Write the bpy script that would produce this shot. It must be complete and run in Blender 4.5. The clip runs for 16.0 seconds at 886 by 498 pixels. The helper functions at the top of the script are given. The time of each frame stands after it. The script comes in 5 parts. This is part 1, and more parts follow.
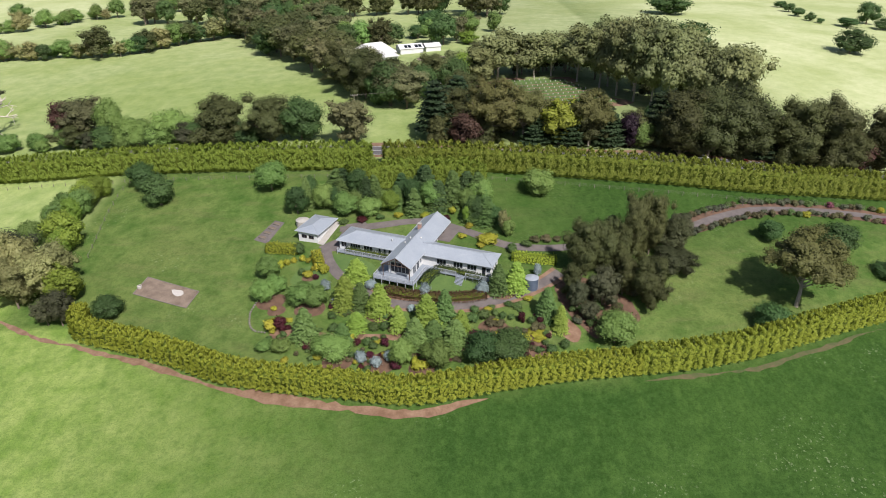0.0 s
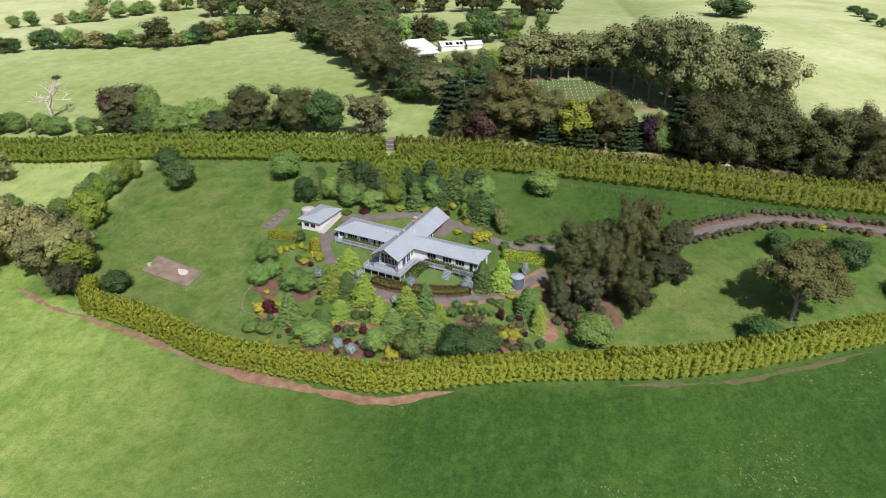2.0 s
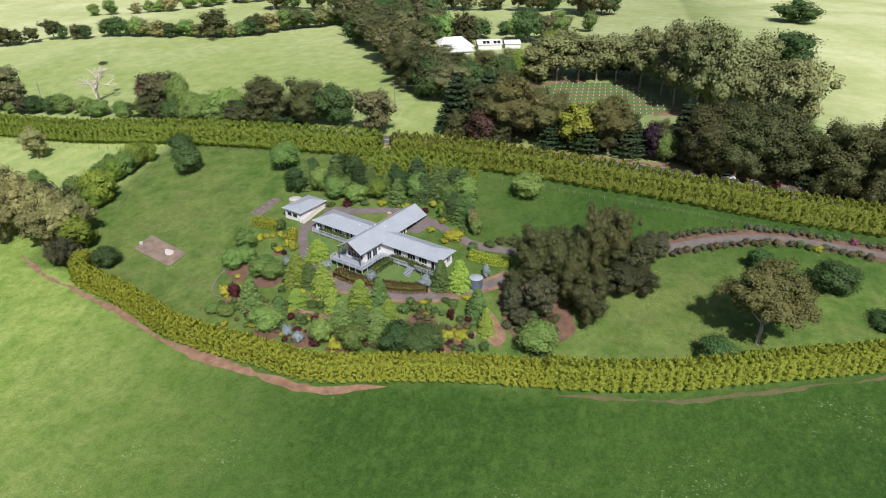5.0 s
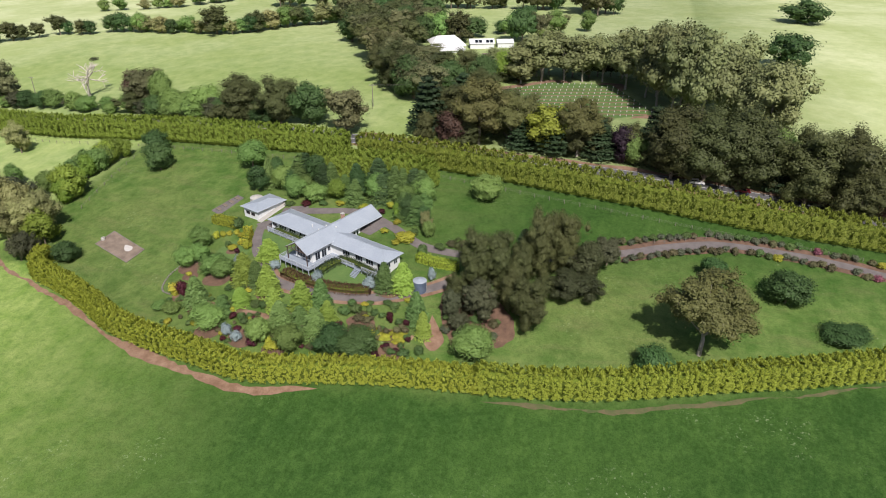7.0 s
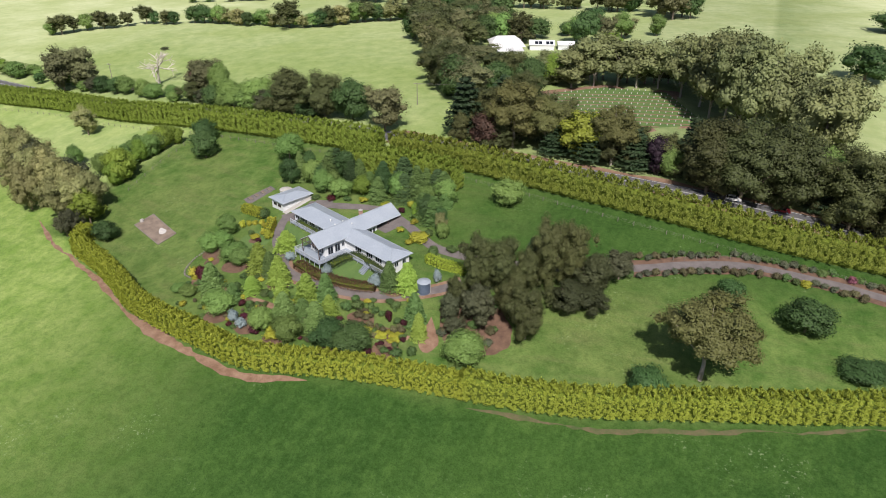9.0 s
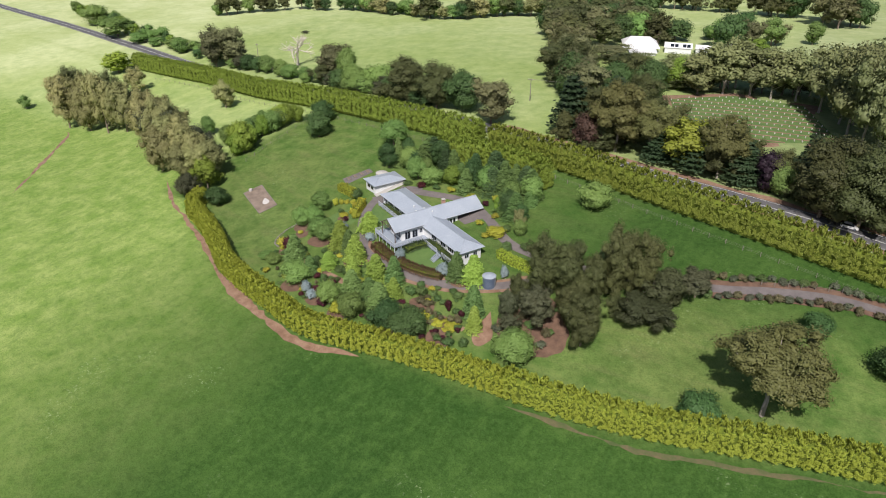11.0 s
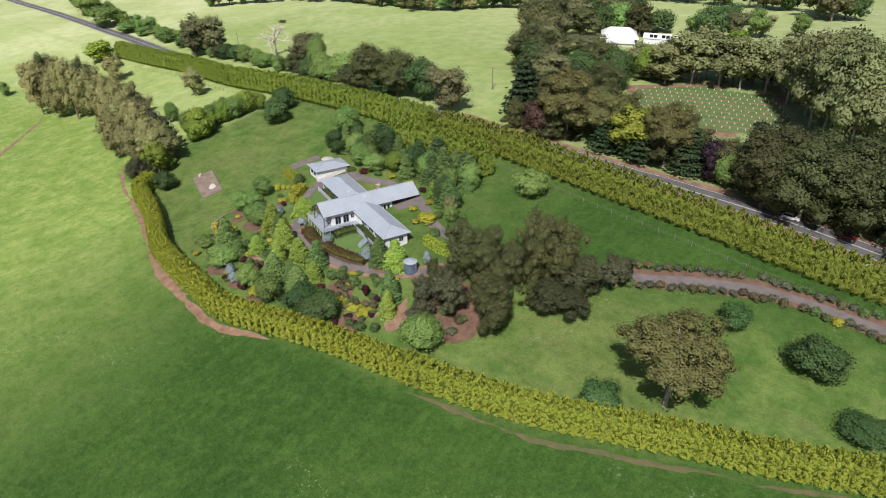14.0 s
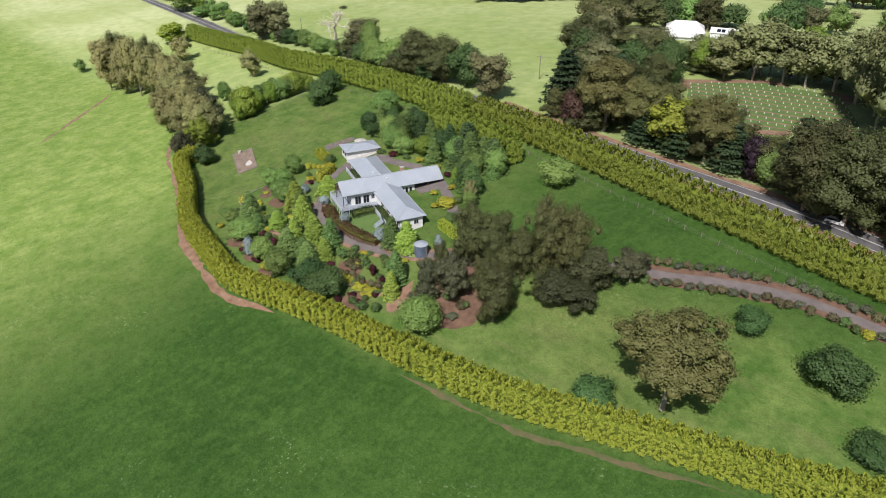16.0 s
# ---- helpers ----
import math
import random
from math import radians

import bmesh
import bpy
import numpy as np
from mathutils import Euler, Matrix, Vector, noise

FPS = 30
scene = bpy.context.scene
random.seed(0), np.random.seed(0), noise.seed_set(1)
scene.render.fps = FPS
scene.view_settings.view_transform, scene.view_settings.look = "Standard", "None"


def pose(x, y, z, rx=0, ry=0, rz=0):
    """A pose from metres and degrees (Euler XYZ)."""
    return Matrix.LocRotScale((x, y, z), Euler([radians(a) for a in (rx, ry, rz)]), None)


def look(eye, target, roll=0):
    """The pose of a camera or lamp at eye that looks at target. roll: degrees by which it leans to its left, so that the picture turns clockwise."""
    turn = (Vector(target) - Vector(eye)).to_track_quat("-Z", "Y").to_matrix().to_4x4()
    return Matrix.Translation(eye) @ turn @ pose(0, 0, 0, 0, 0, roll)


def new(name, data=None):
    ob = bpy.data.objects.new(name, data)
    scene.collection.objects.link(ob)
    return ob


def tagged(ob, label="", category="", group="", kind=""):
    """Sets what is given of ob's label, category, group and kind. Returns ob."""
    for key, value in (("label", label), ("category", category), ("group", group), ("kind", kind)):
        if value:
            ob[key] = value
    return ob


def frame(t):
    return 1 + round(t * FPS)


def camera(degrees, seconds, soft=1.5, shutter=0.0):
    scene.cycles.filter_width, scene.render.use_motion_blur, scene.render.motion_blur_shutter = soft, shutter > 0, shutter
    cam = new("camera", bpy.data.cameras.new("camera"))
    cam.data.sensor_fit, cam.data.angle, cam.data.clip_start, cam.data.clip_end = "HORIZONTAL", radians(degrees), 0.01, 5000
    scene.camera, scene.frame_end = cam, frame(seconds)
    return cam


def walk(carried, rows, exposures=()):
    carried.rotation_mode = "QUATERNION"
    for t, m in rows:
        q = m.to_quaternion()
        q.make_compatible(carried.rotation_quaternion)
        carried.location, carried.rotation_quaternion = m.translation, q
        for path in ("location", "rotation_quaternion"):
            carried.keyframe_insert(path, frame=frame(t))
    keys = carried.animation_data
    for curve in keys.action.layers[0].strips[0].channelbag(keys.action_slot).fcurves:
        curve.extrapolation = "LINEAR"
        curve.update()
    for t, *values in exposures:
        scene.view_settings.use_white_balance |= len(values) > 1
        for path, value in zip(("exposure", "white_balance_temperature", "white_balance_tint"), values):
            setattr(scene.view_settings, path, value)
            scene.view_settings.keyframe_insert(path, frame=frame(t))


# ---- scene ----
cam = camera(64.8, 16.0, soft=1.0)
METRES, EYE, TILT, LEAN, TURN = 140.0, 92.4, -28.0, 0.0, 0.0
ROWS = [
    (0.0, 0.0, 0.0, 0.0, 0.0, 0.0, -0.0),
    (0.5, 0.0343, -0.0054, -0.002, 1.06, -0.08, -0.57),
    (1.0, 0.0684, -0.0093, -0.003, 1.99, -0.13, -1.05),
    (1.5, 0.102, -0.0116, -0.003, 3.58, -0.2, -1.92),
    (2.0, 0.1363, -0.0122, -0.0019, 5.59, -0.33, -2.99),
    (2.5, 0.172, -0.0114, 0.0001, 6.11, -0.39, -3.26),
    (3.0, 0.2055, -0.0088, 0.0023, 6.09, -0.4, -3.26),
    (3.5, 0.2373, -0.0051, 0.0045, 6.82, -0.47, -3.69),
    (6.0, 0.4018, 0.0318, 0.0271, 14.3, -1.47, -7.58),
    (6.5, 0.434, 0.0423, 0.0343, 14.33, -1.54, -7.59),
    (7.0, 0.4651, 0.0528, 0.0414, 14.4, -1.6, -7.61),
    (7.5, 0.4958, 0.0627, 0.0491, 14.58, -1.7, -7.68),
    (8.0, 0.5255, 0.072, 0.057, 15.11, -1.82, -7.95),
    (8.5, 0.5536, 0.081, 0.0645, 17.02, -2.15, -8.94),
    (9.0, 0.5809, 0.0906, 0.0707, 21.26, -2.95, -11.04),
    (9.5, 0.6081, 0.1018, 0.0762, 26.55, -4.21, -13.5),
    (12.0, 0.7328, 0.1731, 0.1058, 34.2, -6.46, -16.71),
    (12.5, 0.7544, 0.1907, 0.1108, 34.44, -6.57, -16.78),
    (13.0, 0.7751, 0.2092, 0.1144, 34.64, -6.66, -16.83),
    (13.5, 0.7947, 0.2283, 0.1176, 34.95, -6.79, -16.93),
    (14.0, 0.8139, 0.2477, 0.1204, 35.45, -6.97, -17.09),
    (14.5, 0.8325, 0.2679, 0.1228, 36.21, -7.22, -17.36),
    (15.0, 0.8503, 0.2881, 0.125, 37.57, -7.67, -17.85),
    (15.5, 0.868, 0.3088, 0.1274, 39.82, -8.45, -18.64),
    (16.0, 0.8853, 0.3302, 0.1299, 42.41, -9.36, -19.54),
]
walk(cam, [(t, pose(0, 0, EYE, TILT, LEAN, TURN) @ pose(METRES * x, METRES * y, METRES * z, 90 + pitch, roll, yaw)) for t, x, y, z, yaw, pitch, roll in ROWS])

# ---------------------------------------------------------------- world, sun
world = bpy.data.worlds.new("world")
scene.world = world
world.use_nodes = True
SUN_TO = Vector((0.40, -0.80, 1.05)).normalized()
sky = world.node_tree.nodes.new("ShaderNodeTexSky")
sky.sky_type, sky.sun_disc = "NISHITA", False
sky.sun_elevation = math.asin(SUN_TO.z)
sky.sun_rotation = math.atan2(SUN_TO.x, SUN_TO.y)
sky.dust_density, sky.ozone_density = 2.0, 1.0
bg = world.node_tree.nodes["Background"]
world.node_tree.links.new(sky.outputs[0], bg.inputs[0])
bg.inputs[1].default_value = 0.075
sun = new("sun", bpy.data.lights.new("sun", "SUN"))
sun.data.energy, sun.data.angle, sun.data.color = 5.0, radians(1.2), (1, 0.935, 0.885)
sun.matrix_world = look(SUN_TO * 300, (0, 0, 0))
scene.view_settings.exposure = 0.50

# ---------------------------------------------------------------- terrain
HILLS = [
    (-20, 240, 110, 9.12),
    (60, 160, 70, 10.31),
    (-15, 155, 45, -1.2),
    (-80, 190, 60, 3.72),
    (-20, 110, 55, 8.22),
    (70, 290, 90, 0.88),
    (0, 360, 110, 1.58),
    (60, 115, 40, -1.32),
    (-60, 135, 35, -4.42),
    (-200, 330, 150, 9.5),
    (150, 450, 170, 16.15),
    (-10, 40, 90, -5.07),
    (-230, 140, 110, -9.93),
    (240, 220, 110, -2.08),
    (60, 40, 90, -13.35),
    (-29, 167, 10, 0.7),
]
LOW = -6.0


def ground_z(x, y):
    """Height of the rolling land."""
    z = LOW
    for a, b, s, h in HILLS:
        z = z + h * np.exp(-((x - a) ** 2 + (y - b) ** 2) / (2 * s * s))
    return z


def gz(x, y):
    return float(ground_z(x, y))


# ---------------------------------------------------------------- materials
def nodes_of(name):
    m = bpy.data.materials.new(name)
    m.use_nodes = True
    nt = m.node_tree
    return m, nt, nt.nodes["Principled BSDF"], nt.nodes, nt.links


def noise_node(nt, scale, detail=4, rough=0.6, coords="Object"):
    tc = nt.nodes.new("ShaderNodeTexCoord")
    n = nt.nodes.new("ShaderNodeTexNoise")
    n.inputs["Scale"].default_value, n.inputs["Detail"].default_value, n.inputs["Roughness"].default_value = scale, detail, rough
    nt.links.new(tc.outputs[coords], n.inputs["Vector"])
    return n


def mix_color(nt, fac, a, b, blend="MIX"):
    m = nt.nodes.new("ShaderNodeMix")
    m.data_type, m.blend_type = "RGBA", blend
    for key, v in (("Factor", fac), ("A", a), ("B", b)):
        sock = [s for s in m.inputs if s.name == key and (s.type == ("VALUE" if key == "Factor" else "RGBA"))][0]
        if isinstance(v, (int, float)):
            sock.default_value = v
        elif isinstance(v, tuple):
            sock.default_value = (*v, 1)
        else:
            nt.links.new(v, sock)
    return [s for s in m.outputs if s.type == "RGBA"][0]


def spread(nt, value, lo, hi, to_lo=0.0, to_hi=1.0):
    r = nt.nodes.new("ShaderNodeMapRange")
    for i, v in enumerate((lo, hi, to_lo, to_hi)):
        r.inputs[i + 1].default_value = v
    nt.links.new(value, r.inputs[0])
    return r.outputs[0]


def bump(nt, bsdf, height, strength=0.3, distance=0.05):
    b = nt.nodes.new("ShaderNodeBump")
    b.inputs["Strength"].default_value, b.inputs["Distance"].default_value = strength, distance
    nt.links.new(height, b.inputs["Height"])
    nt.links.new(b.outputs[0], bsdf.inputs["Normal"])


def surface(name, a, b, scale=1.0, fine=8.0, rough=0.8, metal=0.0, relief=0.2, distance=0.02):
    """A surface of two tones with stains at one scale and grain at another."""
    m, nt, bsdf, ns, ln = nodes_of(name)
    n1, n2 = noise_node(nt, scale, 5), noise_node(nt, fine, 3)
    c = mix_color(nt, spread(nt, n1.outputs[0], 0.3, 0.7), a, b)
    c = mix_color(nt, spread(nt, n2.outputs[0], 0.3, 0.7, 0.0, 0.35), c, tuple(v * 0.6 for v in a))
    ln.new(c, bsdf.inputs["Base Color"])
    bsdf.inputs["Roughness"].default_value, bsdf.inputs["Metallic"].default_value = rough, metal
    bump(nt, bsdf, n2.outputs[0], relief, distance)
    return m


def foliage(name, dark, light, glow=0.34, even=0.32):
    """Leaves: tone by leaf and by plant, some light through the blade."""
    dark, light = [((1 - even) * c[0] + even * d[0], (1 - even) * c[1] + even * d[1], (1 - even) * c[2] + even * d[2] + 0.07 * c[1]) for c, d in ((dark, light), (light, dark))]
    m, nt, bsdf, ns, ln = nodes_of(name)
    geo, info = ns.new("ShaderNodeNewGeometry"), ns.new("ShaderNodeObjectInfo")
    c = mix_color(nt, geo.outputs["Random Per Island"], dark, light)
    n = noise_node(nt, 2.2, 3)
    c = mix_color(nt, spread(nt, n.outputs[0], 0.4, 0.7, 0.0, 0.6), c, tuple(0.5 * (p + q) for p, q in zip(dark, light)))
    n2 = noise_node(nt, 26.0, 3)
    c = mix_color(nt, spread(nt, n2.outputs[0], 0.42, 0.62, 0.0, 0.45), c, tuple(0.6 * p for p in dark))
    hsv = ns.new("ShaderNodeHueSaturation")
    ln.new(c, hsv.inputs["Color"])
    ln.new(spread(nt, info.outputs["Random"], 0, 1, 0.72, 1.22), hsv.inputs["Value"])
    mul = ns.new("ShaderNodeMath")
    mul.operation, mul.inputs[1].default_value = "MULTIPLY", 7.31
    ln.new(info.outputs["Random"], mul.inputs[0])
    frac = ns.new("ShaderNodeMath")
    frac.operation = "FRACT"
    ln.new(mul.outputs[0], frac.inputs[0])
    ln.new(spread(nt, frac.outputs[0], 0, 1, 0.485, 0.515), hsv.inputs["Hue"])
    ln.new(hsv.outputs[0], bsdf.inputs["Base Color"])
    bsdf.inputs["Roughness"].default_value = 0.6
    bsdf.inputs["Specular IOR Level"].default_value = 0.25
    tr, mx = ns.new("ShaderNodeBsdfTranslucent"), ns.new("ShaderNodeMixShader")
    ln.new(hsv.outputs[0], tr.inputs["Color"])
    mx.inputs[0].default_value = glow
    ln.new(bsdf.outputs[0], mx.inputs[1])
    ln.new(tr.outputs[0], mx.inputs[2])
    ln.new(mx.outputs[0], ns["Material Output"].inputs["Surface"])
    return m


def grass_material():
    m, nt, bsdf, ns, ln = nodes_of("pasture")
    dry_sunlit = ns.new("ShaderNodeAttribute")
    dry_sunlit.attribute_name = "dry_sunlit"
    wild = ns.new("ShaderNodeAttribute")
    wild.attribute_name = "paddock"
    big, mid, fine = noise_node(nt, 0.022, 4), noise_node(nt, 0.16, 5, 0.65), noise_node(nt, 1.1, 5, 0.7)
    clump, tuft = noise_node(nt, 0.60, 4, 0.65), noise_node(nt, 3.2, 4, 0.75)
    # lush green, darkened to carry cloud shade over the right-hand land
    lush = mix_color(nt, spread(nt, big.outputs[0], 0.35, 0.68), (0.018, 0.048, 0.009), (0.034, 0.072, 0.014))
    # paler grass tone with sunlight put into its colour
    sunlit = mix_color(nt, spread(nt, mid.outputs[0], 0.35, 0.68), (0.155, 0.235, 0.050), (0.275, 0.335, 0.105))
    sunlit_share = ns.new("ShaderNodeAttribute")
    sunlit_share.attribute_name = "sunlit"
    lush = mix_color(nt, sunlit_share.outputs["Fac"], lush, sunlit)
    pad = mix_color(nt, spread(nt, mid.outputs[0], 0.35, 0.66), (0.046, 0.094, 0.018), (0.118, 0.164, 0.046))
    pad = mix_color(nt, spread(nt, big.outputs[0], 0.45, 0.75, 0, 0.6), pad, (0.125, 0.140, 0.048))
    graze = noise_node(nt, 1.0, 4, 0.6)
    lie = ns.new("ShaderNodeMapping")
    lie.inputs["Rotation"].default_value, lie.inputs["Scale"].default_value = (0, 0, -0.5), (0.035, 0.22, 1)
    ln.new(graze.inputs["Vector"].links[0].from_socket, lie.inputs["Vector"])
    ln.new(lie.outputs[0], graze.inputs["Vector"])
    pad = mix_color(nt, spread(nt, graze.outputs[0], 0.50, 0.68, 0.0, 0.5), pad, (0.120, 0.130, 0.050))
    # dry grass tone, with sunlight and distance haze mixed into the colour
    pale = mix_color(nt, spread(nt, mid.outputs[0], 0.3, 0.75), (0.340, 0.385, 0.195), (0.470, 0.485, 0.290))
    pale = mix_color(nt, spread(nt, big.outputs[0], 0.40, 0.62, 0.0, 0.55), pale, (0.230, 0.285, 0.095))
    streak = noise_node(nt, 1.0, 3, 0.6)
    turn = ns.new("ShaderNodeMapping")
    turn.inputs["Rotation"].default_value, turn.inputs["Scale"].default_value = (0, 0, 0.45), (0.42, 0.06, 1)
    ln.new(streak.inputs["Vector"].links[0].from_socket, turn.inputs["Vector"])
    ln.new(turn.outputs[0], streak.inputs["Vector"])
    lush = mix_color(nt, spread(nt, streak.outputs[0], 0.45, 0.68, 0.0, 0.5), lush, mix_color(nt, 0.5, lush, (0.075, 0.135, 0.030)))
    c = mix_color(nt, wild.outputs["Fac"], lush, pad)
    c = mix_color(nt, dry_sunlit.outputs["Fac"], c, pale)
    plain = c
    dark = mix_color(nt, 1.0, c, (0.40, 0.50, 0.42), "MULTIPLY")
    c = mix_color(nt, spread(nt, clump.outputs[0], 0.47, 0.64, 0.0, 0.40), c, dark)
    c = mix_color(nt, spread(nt, fine.outputs[0], 0.38, 0.70, 0.0, 0.6), c, mix_color(nt, 0.4, c, (0.085, 0.155, 0.042)))
    c = mix_color(nt, spread(nt, tuft.outputs[0], 0.47, 0.64, 0.0, 0.55), c, dark)
    c = mix_color(nt, spread(nt, dry_sunlit.outputs["Fac"], 0.0, 0.5, 0.0, 0.75), c, plain)
    fleck, patchy = noise_node(nt, 1.7, 2, 0.5), noise_node(nt, 0.045, 2)
    both = ns.new("ShaderNodeMath")
    both.operation = "MULTIPLY"
    ln.new(spread(nt, fleck.outputs[0], 0.62, 0.70, 0.0, 0.28), both.inputs[0])
    ln.new(spread(nt, patchy.outputs[0], 0.56, 0.66), both.inputs[1])
    c = mix_color(nt, both.outputs[0], c, (0.34, 0.40, 0.24))
    ln.new(c, bsdf.inputs["Base Color"])
    bsdf.inputs["Roughness"].default_value = 0.85
    bsdf.inputs["Specular IOR Level"].default_value = 0.06
    add = ns.new("ShaderNodeMath")
    add.operation = "ADD"
    ln.new(fine.outputs[0], add.inputs[0])
    ln.new(clump.outputs[0], add.inputs[1])
    bump(nt, bsdf, add.outputs[0], 0.5, 0.4)
    return m


MAT = {
    "grass": grass_material(),
    "lawn": surface("lawn", (0.050, 0.100, 0.020), (0.085, 0.140, 0.032), 0.35, 2.5, 0.9, 0, 0.5, 0.1),
    "soil": surface("red_soil", (0.125, 0.068, 0.040), (0.235, 0.150, 0.104), 0.45, 2.6, 0.95, 0, 0.5, 0.1),
    "mulch": surface("mulch", (0.072, 0.040, 0.026), (0.145, 0.085, 0.055), 0.6, 4.0, 0.95, 0, 0.6, 0.1),
    "asphalt": surface("asphalt", (0.060, 0.060, 0.066), (0.095, 0.092, 0.095), 0.2, 6.0, 0.85),
    "drive": surface("drive_gravel", (0.088, 0.076, 0.075), (0.142, 0.122, 0.119), 0.4, 4.0, 0.95, 0, 0.4, 0.03),
    "line": surface("road_paint", (0.52, 0.52, 0.50), (0.42, 0.42, 0.40), 1.0, 6.0, 0.7),
    "worn": surface("worn_grass", (0.040, 0.062, 0.014), (0.105, 0.076, 0.042), 0.45, 1.6, 0.95, 0, 0.5, 0.1),
    "sand": surface("sand", (0.115, 0.085, 0.064), (0.220, 0.170, 0.135), 0.35, 3.0, 0.95),
    "chalk": surface("pale_sand", (0.46, 0.44, 0.42), (0.34, 0.31, 0.29), 1.0, 5.0, 0.9),
    "roof": surface("roof_steel", (0.235, 0.265, 0.310), (0.285, 0.315, 0.360), 0.25, 3.0, 0.45, 0.0, 0.08),
    "white_roof": surface("white_roof", (0.60, 0.60, 0.60), (0.52, 0.52, 0.52), 0.4, 3.0, 0.5),
    "wall": surface("weatherboard", (0.60, 0.61, 0.62), (0.52, 0.53, 0.54), 0.6, 5.0, 0.7),
    "trim": surface("trim_paint", (0.40, 0.43, 0.48), (0.34, 0.37, 0.42), 0.8, 6.0, 0.6),
    "deck": surface("deck_boards", (0.250, 0.285, 0.335), (0.200, 0.230, 0.275), 0.8, 6.0, 0.7),
    "brown": surface("dark_timber", (0.060, 0.040, 0.034), (0.110, 0.075, 0.060), 1.0, 8.0, 0.7),
    "timber": surface("grey_timber", (0.120, 0.106, 0.092), (0.190, 0.170, 0.150), 1.0, 8.0, 0.85),
    "concrete": surface("concrete", (0.360, 0.345, 0.325), (0.280, 0.265, 0.245), 0.6, 6.0, 0.85),
    "stone": surface("stone", (0.120, 0.108, 0.095), (0.210, 0.190, 0.170), 1.0, 5.0, 0.9),
    "brick": surface("chimney_brick", (0.280, 0.160, 0.120), (0.360, 0.230, 0.180), 2.0, 8.0, 0.9),
    "tank": surface("tank_steel", (0.070, 0.095, 0.150), (0.110, 0.140, 0.200), 0.8, 4.0, 0.4, 0.2),
    "red": surface("red_paint", (0.14, 0.010, 0.016), (0.11, 0.008, 0.012), 1.0, 6.0, 0.25),
    "rubber": surface("rubber", (0.02, 0.02, 0.02), (0.03, 0.03, 0.03), 2.0, 8.0, 0.9),
    "bark": surface("bark", (0.130, 0.100, 0.075), (0.210, 0.170, 0.135), 1.2, 6.0, 0.95),
    "pale_bark": surface("pale_bark", (0.330, 0.300, 0.260), (0.210, 0.175, 0.145), 1.0, 5.0, 0.9),
    # hedge core: shade between the sprays put into a darker green
    "core": surface("inner_shade_green", (0.062, 0.088, 0.004), (0.105, 0.138, 0.006), 0.8, 4.0, 0.95),
    "twigs": surface("bare_twigs", (0.55, 0.50, 0.45), (0.40, 0.35, 0.31), 0.8, 4.0, 0.95),
}
gm, gnt, gb, gns, gln = nodes_of("window_glass")
gb.inputs["Base Color"].default_value = (0.012, 0.015, 0.02, 1)
gb.inputs["Roughness"].default_value = 0.06
MAT["glass"] = gm
for key, dark, light in (
    ("hedge", (0.205, 0.270, 0.016), (0.490, 0.570, 0.036)),
    ("hedge_green", (0.155, 0.215, 0.015), (0.400, 0.480, 0.033)),
    ("hedge_back", (0.118, 0.162, 0.015), (0.336, 0.403, 0.031)),
    ("gum", (0.052, 0.064, 0.018), (0.122, 0.134, 0.042)),
    ("gum_open", (0.086, 0.092, 0.024), (0.178, 0.176, 0.052)),
    ("gum_tall", (0.120, 0.145, 0.046), (0.285, 0.310, 0.115)),
    ("gum_brown", (0.185, 0.190, 0.062), (0.335, 0.335, 0.120)),
    ("gum_ridge", (0.105, 0.112, 0.042), (0.205, 0.205, 0.085)),
    ("gum_grey", (0.048, 0.058, 0.026), (0.104, 0.112, 0.054)),
    ("gum_flower", (0.034, 0.046, 0.016), (0.098, 0.104, 0.040)),
    ("round", (0.118, 0.212, 0.038), (0.225, 0.331, 0.072)),
    ("round_bright", (0.143, 0.237, 0.018), (0.253, 0.341, 0.033)),
    ("round_dark", (0.044, 0.094, 0.022), (0.086, 0.148, 0.038)),
    ("con_lime", (0.156, 0.252, 0.024), (0.348, 0.456, 0.060)),
    ("con_mid", (0.084, 0.156, 0.031), (0.174, 0.258, 0.066)),
    ("con_dark", (0.036, 0.078, 0.024), (0.080, 0.130, 0.042)),
    ("gold", (0.150, 0.200, 0.014), (0.320, 0.370, 0.030)),
    ("pine", (0.018, 0.040, 0.015), (0.062, 0.095, 0.034)),
    ("purple", (0.013, 0.008, 0.014), (0.036, 0.020, 0.030)),
    ("copper", (0.060, 0.032, 0.024), (0.140, 0.078, 0.055)),
    ("spruce", (0.196, 0.265, 0.259), (0.414, 0.494, 0.471)),
    ("shrub_maroon", (0.030, 0.008, 0.012), (0.110, 0.024, 0.034)),
    ("shrub_gold", (0.230, 0.250, 0.014), (0.500, 0.480, 0.030)),
    ("shrub_green", (0.065, 0.120, 0.026), (0.135, 0.205, 0.055)),
    ("shrub_brown", (0.080, 0.078, 0.032), (0.190, 0.175, 0.080)),
    ("shrub_olive", (0.070, 0.085, 0.045), (0.150, 0.165, 0.095)),
    ("shrub_pink", (0.200, 0.060, 0.090), (0.380, 0.150, 0.200)),
    ("brown_bed", (0.075, 0.045, 0.022), (0.150, 0.090, 0.045)),
    ("box", (0.026, 0.050, 0.020), (0.065, 0.100, 0.040)),
):
    MAT[key] = foliage("leaves_" + key, dark, light, even=0.30 if key.startswith("hedge") else 0.42 if key.startswith("gum") else 0.34)


